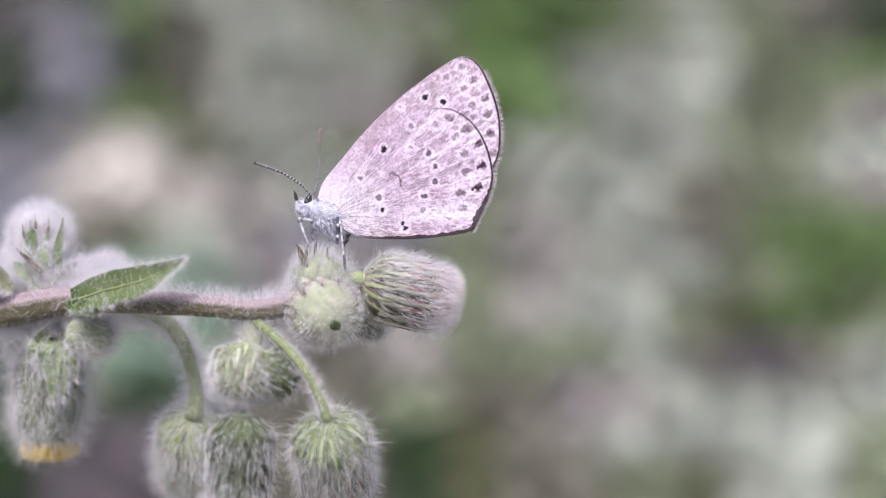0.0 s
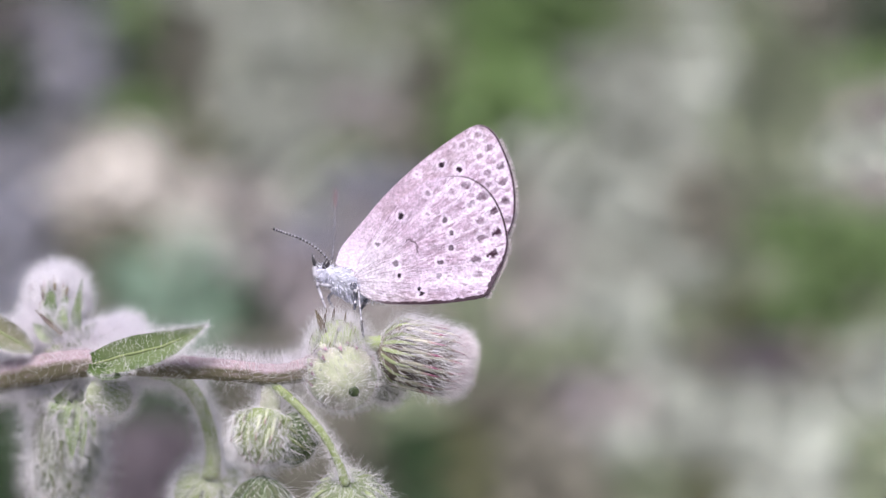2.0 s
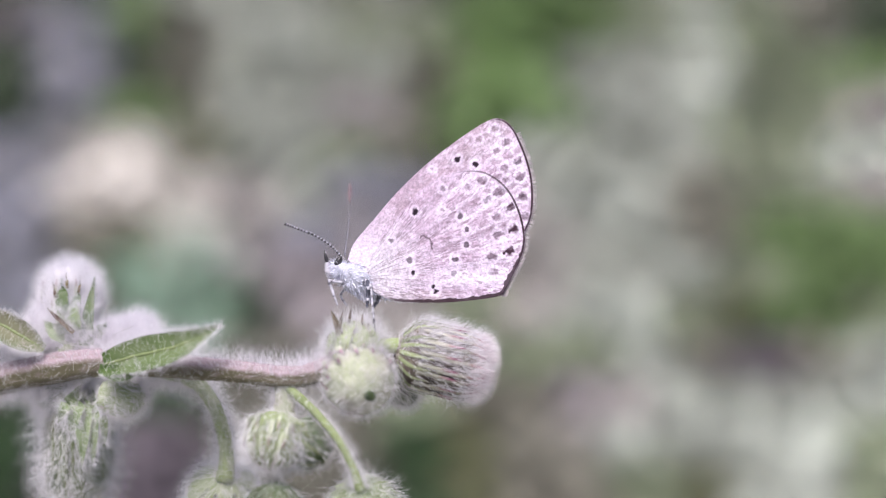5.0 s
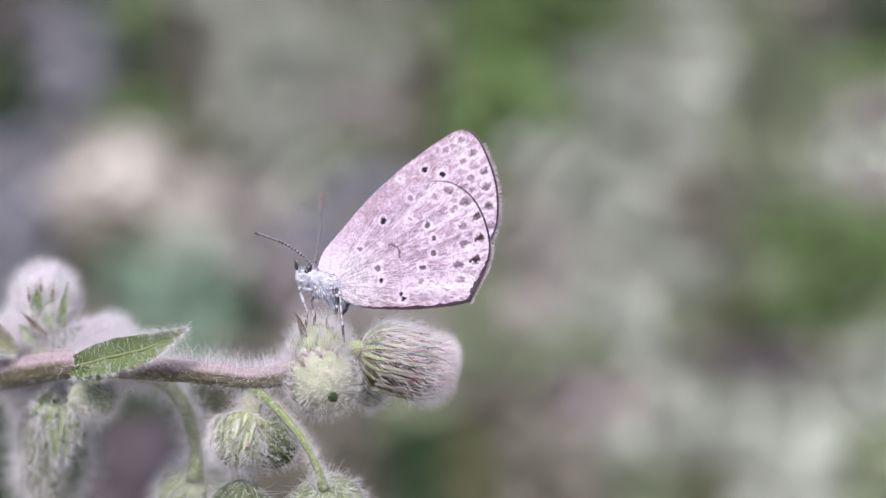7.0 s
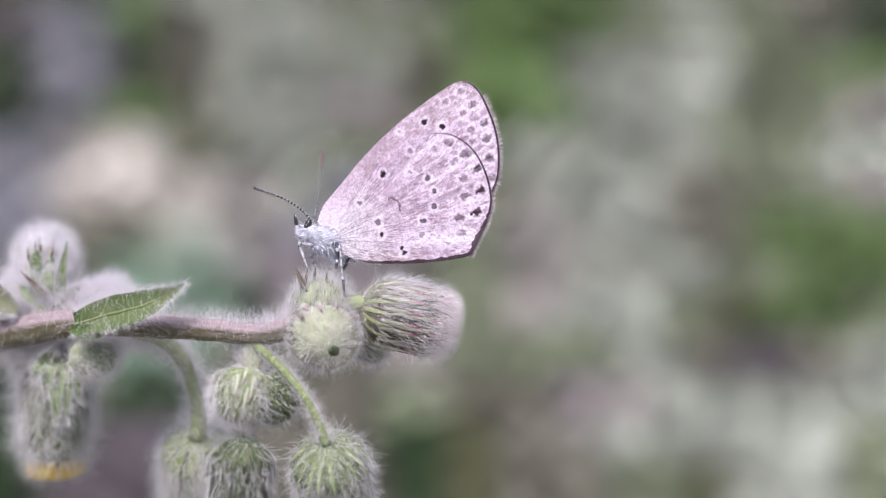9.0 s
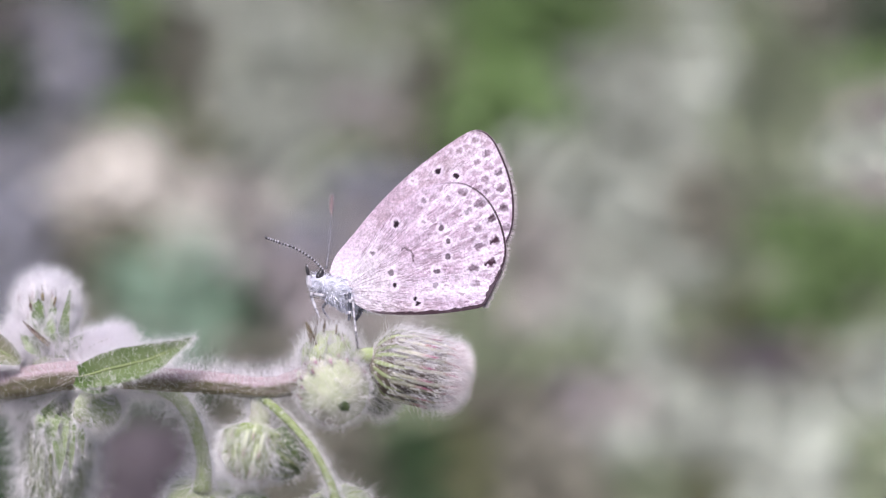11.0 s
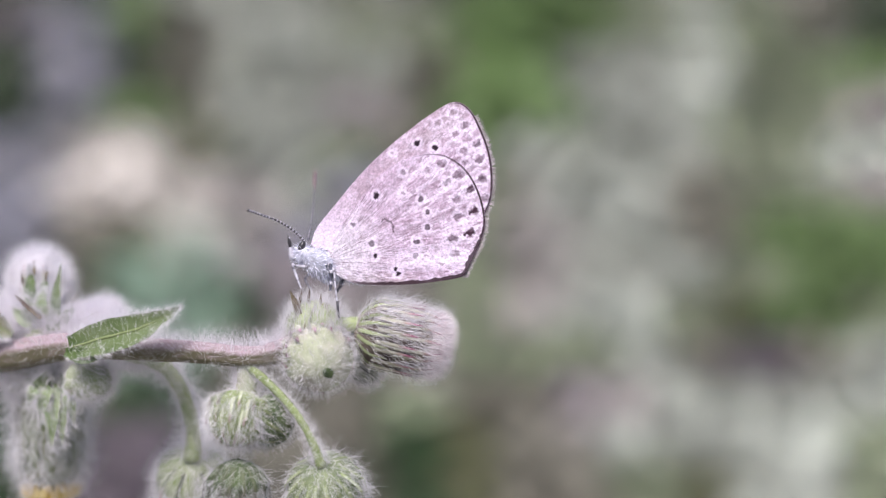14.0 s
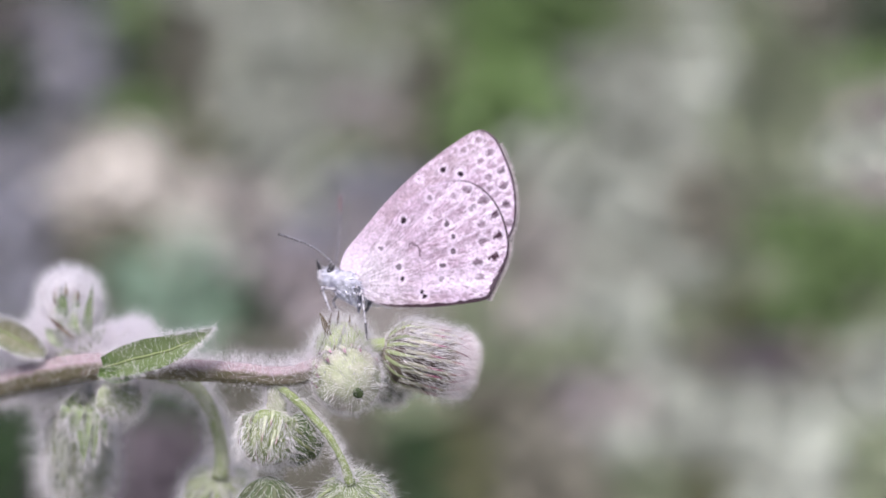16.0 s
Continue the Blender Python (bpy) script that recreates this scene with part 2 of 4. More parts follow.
def part(name, data, material, parent, label="", at=None, smooth=True):
    return mesh_object(name, data[0], data[1], material, parent, label, smooth, 0.001, at)


def spline(points, n):
    """n points on a smooth curve through the given ones; the 4th and later values glide along."""
    p = np.array(points, float)
    p = np.vstack([2 * p[0] - p[1], p, 2 * p[-1] - p[-2]])
    out = []
    seg = len(p) - 3
    for k in range(n):
        u = k / (n - 1) * seg
        i = min(int(u), seg - 1)
        t = u - i
        a, b, c, d = p[i], p[i + 1], p[i + 2], p[i + 3]
        out.append(0.5 * (2 * b + (c - a) * t + (2 * a - 5 * b + 4 * c - d) * t ** 2 + (3 * b - a - 3 * c + d) * t ** 3))
    return np.array(out)


def tube(points, n=24, sides=12, rough=0.03, seed=0, ribs=0.0):
    """A tapered round tube; each point is (x, y, z, radius)."""
    c = spline(points, n)
    rng = np.random.default_rng(seed)
    verts, faces = [], []
    for i, (x, y, z, r) in enumerate(c):
        d = Vector(c[min(i + 1, n - 1)][:3] - c[max(i - 1, 0)][:3]).normalized()
        side = d.cross(Vector((0, 0, 1)))
        side = (side if side.length > 0.05 else d.cross(Vector((0, 1, 0)))).normalized()
        up = side.cross(d)
        for k in range(sides):
            a = 2 * math.pi * k / sides
            rr = r * (1 + rough * rng.normal() + ribs * math.cos(7 * a))
            verts.append(Vector((x, y, z)) + (side * math.cos(a) + up * math.sin(a)) * rr)
    for i in range(n - 1):
        for k in range(sides):
            a, b = i * sides + k, i * sides + (k + 1) % sides
            faces.append((a, b, b + sides, a + sides))
    faces.append(tuple(range(sides))[::-1])
    faces.append(tuple(range((n - 1) * sides, n * sides)))
    return verts, faces


def tufted(roots, ways, rng, amount, size):
    """Hairs that lean together in tufts: a smooth wandering field added to their directions."""
    out = ways / np.linalg.norm(ways, axis=1, keepdims=True)
    for k in range(5):
        wave = rng.normal(0, 1, 3) * 6.283 / size * (0.6 + 0.35 * k)
        out = out + np.sin(roots @ wave + rng.uniform(0, 6.283))[:, None] * rng.normal(0, 1, 3) * amount * 0.4
    return out


def hairs(roots, ways, lengths, widths, rng, curl=0.35, seg=3):
    """Many tapering, slightly bent flat hairs as one mesh (numpy arrays, mm)."""
    n = len(roots)
    ways = ways / np.linalg.norm(ways, axis=1, keepdims=True)
    side = np.cross(ways, rng.normal(size=(n, 3)))
    side /= np.linalg.norm(side, axis=1, keepdims=True)
    bend = np.cross(ways, side) * rng.normal(0, curl, (n, 1)) + side * rng.normal(0, curl, (n, 1))
    rows = []
    for k in range(seg + 1):
        u = k / seg
        c = roots + (ways * u + bend * u * u) * lengths[:, None]
        w = side * (widths * (1 - 0.85 * u) / 2)[:, None]
        rows += [c - w, c + w]
    verts = np.stack(rows, 1).reshape(-1, 3)
    base = (np.arange(n) * 2 * (seg + 1))[:, None]
    faces = np.concatenate([base + np.array([2 * k, 2 * k + 1, 2 * k + 3, 2 * k + 2]) for k in range(seg)], 1).reshape(-1, 4)
    return verts, faces.tolist()


# ---- ground and the blurred weeds behind ----
def ground():
    xs = np.concatenate([[-60, -20, -8, -4, -2.2], np.linspace(-1.5, 1.5, 61), [2.2, 4, 8, 20, 60]])
    ys = np.concatenate([[-60, -20, -6, -2, -0.8], np.linspace(-0.3, 3.2, 71), [4.5, 7, 12, 30, 80]])
    verts = [(x, y, 0.012 * noise.noise((x * 3, y * 3, 0)) + 0.006 * noise.noise((x * 14, y * 14, 2))) for y in ys for x in xs]
    w = len(xs)
    faces = [(j * w + i, j * w + i + 1, (j + 1) * w + i + 1, (j + 1) * w + i) for j in range(len(ys) - 1) for i in range(w - 1)]
    return tagged(mesh_object("ground", verts, faces, SOIL, scale=1.0), "uneven dry soil with bare and mossy patches", "ground", kind="structure")


def leaf_data(length, width, fold, droop):
    """One pointed leaf blade along +x, folded at its midrib, drooping."""
    verts, faces = [], []
    n = 5
    for i in range(n + 1):
        u = i / n
        half = width / 2 * math.sin(math.pi * min(1, u * 0.93 + 0.07)) ** 0.8
        z = -droop * length * u * u
        for v in (-1, 0, 1):
            verts.append((length * u, v * half, z + abs(v) * fold * half))
    for i in range(n):
        for v in range(2):
            a = i * 3 + v
            faces.append((a, a + 3, a + 4, a + 1))
    return verts, faces


def weed(name, x, y, rise, width, tall, leaf, count, material, label, seed):
    """A small weed: a few thin stems from one root, and a crown of separate blades from rise to rise + tall."""
    rng = random.Random(seed)
    root = tagged(new(name), label, "weed", group="weeds in the background")
    root.matrix_basis = pose(x, y, 0)
    lv, lf = [], []
    for k in range(3):
        a, s = rng.uniform(0, 6.283), rng.random() ** 0.5
        tip = Vector((math.cos(a) * width * 0.3 * s, math.sin(a) * width * 0.25 * s, rise + tall * rng.uniform(0.4, 0.8)))
        v, f = tube([(0, 0, -0.01, 0.0013), (tip.x * 0.4, tip.y * 0.4, tip.z * 0.5, 0.0011), (*tip, 0.0005)], 6, 5)
        mesh_object("stem", v, f, OLIVE_LEAF, root, scale=1.0)
    for k in range(count):
        while True:
            q = Vector((rng.uniform(-1, 1), rng.uniform(-1, 1), rng.uniform(-1, 1)))
            if q.length < 1:
                break
        a = math.atan2(q.y, q.x)
        c = Vector((q.x * width / 2, q.y * width / 2.6, max(0.004, rise + tall * (0.5 + q.z / 2))))
        L = leaf * rng.uniform(0.6, 1.3)
        v, f = leaf_data(L, L * rng.uniform(0.35, 0.6), rng.uniform(0.1, 0.5), rng.uniform(0, 0.5))
        m = Matrix.Translation(c) @ Euler((rng.uniform(-0.5, 0.5), rng.uniform(-0.9, 0.5), a + rng.uniform(-0.9, 0.9))).to_matrix().to_4x4() @ Matrix.Translation((-L / 2, 0, 0))
        lf += [tuple(i + len(lv) for i in q) for q in f]
        lv += [m @ Vector(q) for q in v]
    tagged(mesh_object("foliage", lv, lf, material, root, scale=1.0), kind="stuff")
    return root


def stone(x, y, size, material, label, seed, flat=0.6):
    bm = bmesh.new()
    bmesh.ops.create_icosphere(bm, subdivisions=3, radius=size / 2)
    for v in bm.verts:
        k = 1 + 0.28 * noise.noise(v.co * (2.2 / size) + Vector((seed * 3.1, 0, 0))) + 0.1 * noise.noise(v.co * (7 / size) + Vector((0, seed, 0)))
        v.co = Vector((v.co.x * k * 1.15, v.co.y * k * 0.9, v.co.z * k * flat))
    me = bpy.data.meshes.new("stone")
    bm.to_mesh(me)
    bm.free()
    me.polygons.foreach_set("use_smooth", [True] * len(me.polygons))
    me.materials.append(material)
    ob = tagged(new("stone", me), label, "stone", group="stones on the ground")
    ob.matrix_basis = pose(x, y, size * flat * 0.25, 0, 0, seed * 47)
    return ob


def weed_cover(kinds):
    """The same weeds added all round outside the camera's view, behind the lens and beyond the planting: one mesh a
    kind.
    """
    rng = random.Random(77)
    for letter, share in (("s", 90), ("S", 60), ("m", 90), ("g", 60), ("b", 60), ("p", 50), ("t", 40)):
        lv, lf = [], []
        while share:
            x, y = rng.uniform(-2.6, 2.6), rng.uniform(-2.2, 3.4)
            if math.hypot(x, y) < 0.25 or (0 < y < 2.05 and abs(x) < 0.42 * y + 0.10):
                continue
            share -= 1
            size, crown = rng.uniform(0.07, 0.14), rng.uniform(0.03, 0.06)
            for k in range(42):
                q = Vector((rng.gauss(0, 0.3), rng.gauss(0, 0.3), rng.uniform(-0.5, 0.35)))
                a, L = rng.uniform(0, 6.283), size * rng.uniform(0.15, 0.32)
                v, f = leaf_data(L, L * rng.uniform(0.35, 0.6), rng.uniform(0.1, 0.5), rng.uniform(0, 0.5))
                at = Vector((x + q.x * size, y + q.y * size, max(0.004, crown + q.z * size * 0.7)))
                m = Matrix.Translation(at) @ Euler((rng.uniform(-0.5, 0.5), rng.uniform(-0.9, 0.5), a)).to_matrix().to_4x4()
                lf += [tuple(i + len(lv) for i in p) for p in f]
                lv += [m @ Vector(p) for p in v]
        tagged(mesh_object("weed_cover", lv, lf, kinds[letter][1], scale=1.0), "low weeds scattered over the dry ground", "weeds", kind="stuff")


# Planting of the weedy ground fitted to the camera's view, row by row from the far end towards the lens, a letter for
# each kind
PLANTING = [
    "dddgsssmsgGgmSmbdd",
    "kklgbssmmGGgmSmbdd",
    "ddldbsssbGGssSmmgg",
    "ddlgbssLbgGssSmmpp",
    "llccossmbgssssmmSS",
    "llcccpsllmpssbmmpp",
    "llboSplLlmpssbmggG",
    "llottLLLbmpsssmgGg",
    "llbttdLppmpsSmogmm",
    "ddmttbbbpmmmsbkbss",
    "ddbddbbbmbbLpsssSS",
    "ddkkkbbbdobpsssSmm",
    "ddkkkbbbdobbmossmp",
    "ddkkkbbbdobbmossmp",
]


def background():
    ground()
    kinds = {
        "s": ("silver_weed", SILVER_LEAF, "silvery grey downy weed on the soil"),
        "S": ("silver_weed", PALE_LEAF, "pale silvery downy weed on the soil"),
        "c": ("dry_flower_clump", CREAM_LEAF, "clump of cream dry flower heads"),
        "p": ("dry_weed", PINK_LEAF, "pinkish withered weed on the soil"),
        "L": ("dry_weed", MAUVE_LEAF, "pale mauve withered weed on the soil"),
        "l": ("lilac_weed", LILAC_LEAF, "lilac grey withered weed on the soil"),
        "g": ("broad_leaved_weed", GRASS_LEAF, "fresh green broad-leaved weed"),
        "G": ("broad_leaved_weed", BRIGHT_LEAF, "bright green broad-leaved weed"),
        "o": ("olive_weed", OLIVE_LEAF, "dull olive weed on the soil"),
        "d": ("low_weed", DARK_LEAF, "deep green low weed on the soil"),
        "t": ("grey_green_weed", TEAL_LEAF, "grey-green weed on the soil"),
        "m": ("grey_green_weed", MUTED_LEAF, "drying olive-grey weed on the soil"),
        "b": ("dead_weed", BROWN_LEAF, "brown-grey dead weed on the soil"),
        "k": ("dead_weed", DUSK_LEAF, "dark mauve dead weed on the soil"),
    }
    rng = random.Random(12)
    # row distances that put each row at its height in the camera's view
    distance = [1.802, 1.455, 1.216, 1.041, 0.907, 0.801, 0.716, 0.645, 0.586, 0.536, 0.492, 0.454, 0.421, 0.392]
    for row, letters in enumerate(PLANTING):
        y0 = distance[row]
        gap = 0.5 * (distance[max(row - 1, 0)] - distance[min(row + 1, 13)])
        for column, letter in enumerate(letters):
            # set along the camera's sight lines: wider apart and larger with distance, lower when further back
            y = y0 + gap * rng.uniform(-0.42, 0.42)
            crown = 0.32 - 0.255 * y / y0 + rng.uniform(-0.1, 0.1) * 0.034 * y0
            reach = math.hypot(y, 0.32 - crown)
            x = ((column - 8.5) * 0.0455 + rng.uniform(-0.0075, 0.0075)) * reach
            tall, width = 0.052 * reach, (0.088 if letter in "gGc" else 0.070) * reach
            name, material, label = kinds[letter]
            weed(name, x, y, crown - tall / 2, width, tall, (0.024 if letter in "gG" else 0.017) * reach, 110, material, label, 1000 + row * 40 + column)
    weed_cover(kinds)
    stone(0.193, 0.692, 0.030, DARK_STONE, "dark stone on the soil", 1)


# ---- the downy plant ----
ROOT = Vector((-90.0, -273.0, -115.0))
plant = tagged(new("downy_weed"), "downy purple-stemmed weed with nodding hairy flower heads", "plant")
PLANT_AT = Matrix.Translation(-ROOT / 1000)


def plant_part(name, data, material, label="", parent=None):
    return part(name, data, material, parent or plant, label, None if parent else PLANT_AT)


def tube_hairs(points, count, length, seed, up_bias=0.3, lean=0.2, width=0.015, low=0.0, high=1.0, lens_keep=0.6):
    rng = np.random.default_rng(seed)
    c = spline(points, 200)
    u = rng.uniform(low, high, count) * 198
    i = u.astype(int)
    pos = c[i] + (c[i + 1] - c[i]) * (u - i)[:, None]
    d = c[i + 1, :3] - c[i, :3]
    d /= np.linalg.norm(d, axis=1, keepdims=True)
    nrm = np.cross(d, rng.normal(size=(count, 3)))
    nrm /= np.linalg.norm(nrm, axis=1, keepdims=True)
    if up_bias > 0.4:
        nrm[:, 1] = np.where((nrm[:, 1] < -0.1) & (rng.random(count) < 0.4), -nrm[:, 1], nrm[:, 1])
    way = nrm + d * lean + rng.normal(0, 0.3, (count, 3)) + np.array([0, up_bias, 0])
    # shorter and thinner on the side towards the lens, to fit the camera's view
    keep = (nrm[:, 2] < 0.4) | (rng.random(count) < lens_keep)
    L = length * rng.uniform(0.4, 1.25, count) * np.where(nrm[:, 2] > 0.4, 0.6, 1.0)
    root = pos[:, :3] + nrm * pos[:, 3:4] * 0.97
    root, way, L = root[keep], way[keep], L[keep]
    return hairs(root, tufted(root, way, rng, 0.4, 1.5), L, np.full(len(L), width), rng, 0.65, 4)


def stalk(points, name="stalk", material=None, count=1200, length=0.55, seed=0, up_bias=0.1, n=20, low=0.0, label="", width=0.015):
    p = [(*P(x, y, z), r * STEP) for x, y, z, r in points]
    ob = plant_part(name, tube(p, n, 14, 0.04, seed), material or STALK, label)
    h = tube_hairs(p, count, length, seed + 50, up_bias, low=low, width=width)
    tagged(part("down", h, WHITE_HAIR, ob), "fine white down", kind="stuff")
    return ob


def ellipsoid(centre, rx, ry, rz, turn=0.0, rough=0.06, seed=0):
    bm = bmesh.new()
    bmesh.ops.create_uvsphere(bm, u_segments=24, v_segments=16, radius=1)
    m = Matrix.Rotation(turn, 3, "Z")
    off = Vector((seed, 0, 0))
    verts = [centre + m @ Vector((v.co.x * rx, v.co.y * ry, v.co.z * rz)) * (1 + rough * noise.noise(v.co * 3 + off)) for v in bm.verts]
    faces = [tuple(v.index for v in f.verts) for f in bm.faces]
    bm.free()
    return verts, faces


def profile(s):
    """Radius of a flower head along its axis, 0 base to 1 mouth."""
    return ((s / 0.22) ** 0.5 if s < 0.22 else 1.0 - 0.12 * ((s - 0.22) / 0.78) ** 1.6 - 0.22 * max(0.0, (s - 0.84) / 0.16) ** 2)


def head(a, b, radius, body, bract, label, seed, bracts=26, rows=3, hair=2600, hair_len=0.7, mouth="pappus", lean=0.8,
         closed=False, spread=0.05, hair_width=0.018, thick=0.06, bare=0.0, mouth_round=0.22, tuft=0.3, reach=(0.06, 0.2, 0.42, 0.29), foot=None, bald=0.0, shag=0.3):
    """A nodding flower head: urn-shaped body, rows of narrow bracts, a mouth, and down all over; bare: share of down
    left out below so the lower side looks shaded; bald: share missing round its mouth; foot: the lowest row's bracts.
    """
    rng = np.random.default_rng(seed)
    pa, pb = P(*a), P(*b)
    axis = pb - pa
    H, R = axis.length, radius * STEP
    m = Matrix.Translation(pa / 1000) @ axis.to_track_quat("Z", "Y").to_matrix().to_4x4()

    def prof(s):
        k = profile(s) - (mouth_round - 0.22) * max(0.0, (s - 0.7) / 0.3) ** 2
        if closed and s > 0.5:
            k *= math.sqrt(max(0.0, 1 - ((s - 0.5) / 0.5) ** 2)) * 0.98 + 0.02
        return k

    n, sides = 22, 28
    verts, faces = [], []
    for i in range(n + 1):
        s = i / n
        r = max(0.03, R * 0.95 * prof(s))
        for k in range(sides):
            an = 2 * math.pi * k / sides
            rr = r * (1 + 0.035 * math.cos(9 * an + 2 * s) + 0.02 * rng.normal())
            verts.append((math.cos(an) * rr, math.sin(an) * rr, s * H * 0.97))
    for i in range(n):
        for k in range(sides):
            q, w = i * sides + k, i * sides + (k + 1) % sides
            faces.append((q, w, w + sides, q + sides))
    faces += [tuple(range(sides))[::-1], tuple(range(n * sides, (n + 1) * sides))]
    ob = part("flower_head", (verts, faces), body, plant, label, PLANT_AT @ m)
    # bracts: one blade mesh a row, turned round the axis
    for row in range(rows):
        s0, s1 = reach[0] + reach[1] * row, min(1.0, reach[2] + reach[3] * row)
        half = R * thick
        bv, bf = [], []
        for i in range(7):
            u = i / 6
            s = s0 + (s1 - s0) * u
            r = R * prof(min(s, 1.0)) + 0.03 + 0.05 * u + spread * R * u * u
            w = half * (1 - u ** 2.5) + 0.01
            for v in (-1, 0, 1):
                bv.append((r - (0.03 if v else 0), v * w, s * H))
        for i in range(6):
            for v in range(2):
                q = i * 3 + v
                bf.append((q, q + 1, q + 4, q + 3))
        me = None
        count = bracts // rows
        for k in range(count):
            turn = Matrix.Rotation(2 * math.pi * (k + 0.33 * row + rng.uniform(-0.2, 0.2)) / count, 4, "Z")
            if me is None:
                one = part("bract", (bv, bf), foot if foot and row == 0 else bract, ob, "", turn)
                me = one.data
                tone = me.color_attributes.new("tone", "FLOAT_COLOR", "POINT")
                tone.data.foreach_set("color", np.repeat(np.arange(7) / 6, 12))
            else:
                one = new("bract", me)
                one.parent, one.matrix_basis = ob, turn
    # down
    u = rng.random(hair) ** 1.12
    an = rng.uniform(0, 2 * math.pi, hair)
    r = R * np.array([prof(v) for v in u])
    nrm = np.stack([np.cos(an), np.sin(an), np.where(u < 0.2, -0.5, 0.0) + (0.9 * np.maximum(0, u - 0.6) if closed else 0 * u)], 1)
    loose = rng.random((hair, 1)) < shag
    way = nrm * np.where(loose, rng.uniform(0.5, 1.2, (hair, 1)), rng.uniform(0.08, 0.35, (hair, 1)))
    way = way + np.array([0, 0, lean]) * rng.uniform(0.5, 1.2, (hair, 1)) + rng.normal(0, 0.16, (hair, 3))
    root = np.stack([np.cos(an) * r, np.sin(an) * r, u * H * 0.97], 1)
    L = hair_len * rng.uniform(0.35, 1.3, hair) * np.where(loose[:, 0], 1.15, 1.0)
    # thin the down underneath, standing in for shade on the lower side
    under = (m.to_3x3().transposed() @ Vector((0, -1, 0.15))).normalized()
    facing = np.cos(an) * under.x + np.sin(an) * under.y
    keep = rng.random(hair) > bare * np.clip(facing * 2.0 + 0.3, 0, 1) * (1 - np.clip((u - 0.5) * 3, 0, 0.85))
    keep &= rng.random(hair) > bald * np.clip((u - 0.4) * 4, 0, 1)
    root, way, L, hair = root[keep], tufted(root[keep], way[keep], rng, tuft, 1.6), L[keep], int(keep.sum())
    tagged(part("down", hairs(root, way, L, np.full(hair, hair_width), rng, 0.28, 4), WHITE_HAIR, ob), "long white down", kind="stuff")
    if mouth:
        cnt = 2600 if mouth == "yellow" else 3600
        an, q = rng.uniform(0, 2 * math.pi, cnt), np.sqrt(rng.random(cnt))
        rr = R * (0.6 if mouth == "yellow" else 0.86) * q
        root = np.stack([np.cos(an) * rr, np.sin(an) * rr, (0.93 - (0.03 if mouth == "yellow" else 0.16) * q ** 4) * H], 1)
        way = np.stack([np.cos(an) * 0.55 * q, np.sin(an) * 0.55 * q, np.ones(cnt)], 1) + rng.normal(0, 0.22, (cnt, 3))
        big = mouth == "yellow"
        L = (0.12 * H + (0.0 if big else 0.4)) * rng.uniform(0.6, 1.15, cnt)
        tagged(part("floret_tuft", hairs(root, way, L, np.full(cnt, 0.10 if big else 0.021), rng, 0.12), YELLOW if big else PAPPUS, ob,
                    "yellow florets" if big else "pinkish white pappus"), kind="stuff")
    return ob


def blade(name, points, widths, material, label, seed, fold=0.25, hair=500, hair_len=0.5):
    """A leaf from a midrib line, half widths and a fold, with a raised midrib and down on its edges."""
    rng = np.random.default_rng(seed)
    c = spline([(*P(x, y, z), w * STEP) for (x, y, z), w in zip(points, widths)], 30)
    verts, faces = [], []
    cols = (-1, -0.6, -0.12, 0, 0.12, 0.6, 1)
    for i, (x, y, z, w) in enumerate(c):
        d = Vector(c[min(i + 1, 29)][:3] - c[max(i - 1, 0)][:3]).normalized()
        ref = Vector((1, 0, 0.2)) if abs(d.y) > 0.75 else Vector((0, 0.97, -0.2))
        side = ref.cross(d).cross(d).normalized()
        nrm = d.cross(side)
        if nrm.z < 0:
            nrm = -nrm
        for v in cols:
            wave = 0.06 * w * math.sin(i * 1.1 + 3 * v)
            verts.append(Vector((x, y, z)) + side * v * w + nrm * (abs(v) * fold * w + wave))
    n = len(cols)
    for i in range(29):
        for v in range(n - 1):
            q = i * n + v
            faces.append((q, q + 1, q + n + 1, q + n))
    k = len(verts)
    back = [v - Vector((0, 0, 0.06)) for v in verts]
    faces += [tuple(i + k for i in f[::-1]) for f in faces]
    ob = plant_part(name, (verts + back, faces), material, label)
    rib = [(*(verts[i * n + 3] - Vector((0, 0, 0.05))), 0.03 + 0.09 * c[i][3]) for i in range(0, 27, 2)]
    if max(widths) > 25:
        part("midrib", tube(rib, 26, 8, 0.05, seed), MIDRIB, ob, "pale raised midrib")
    edge = np.array([verts[i * n + e] for i in range(30) for e in (0, n - 1)])
    mid = np.array([verts[i * n + 3] for i in range(30) for e in (0, 1)])
    pick = rng.integers(0, 60, hair)
    t = rng.uniform(0.0, 1.0, hair)[:, None] ** 0.12
    t = np.where(rng.random((hair, 1)) < 0.3, rng.uniform(0, 1, (hair, 1)), t)
    root = edge[pick] * t + mid[pick] * (1 - t) + rng.normal(0, 0.05, (hair, 3))
    way = tufted(root, (edge - mid)[pick] * 1.2 + rng.normal(0, 0.35, (hair, 3)) + np.array([0.3, 0, 0.15]), rng, 0.4, 1.2)
    tagged(part("down", hairs(root, way, hair_len * rng.uniform(0.4, 1.2, hair), np.full(hair, 0.013), rng), WHITE_HAIR, ob), "white leaf down", kind="stuff")
    return ob


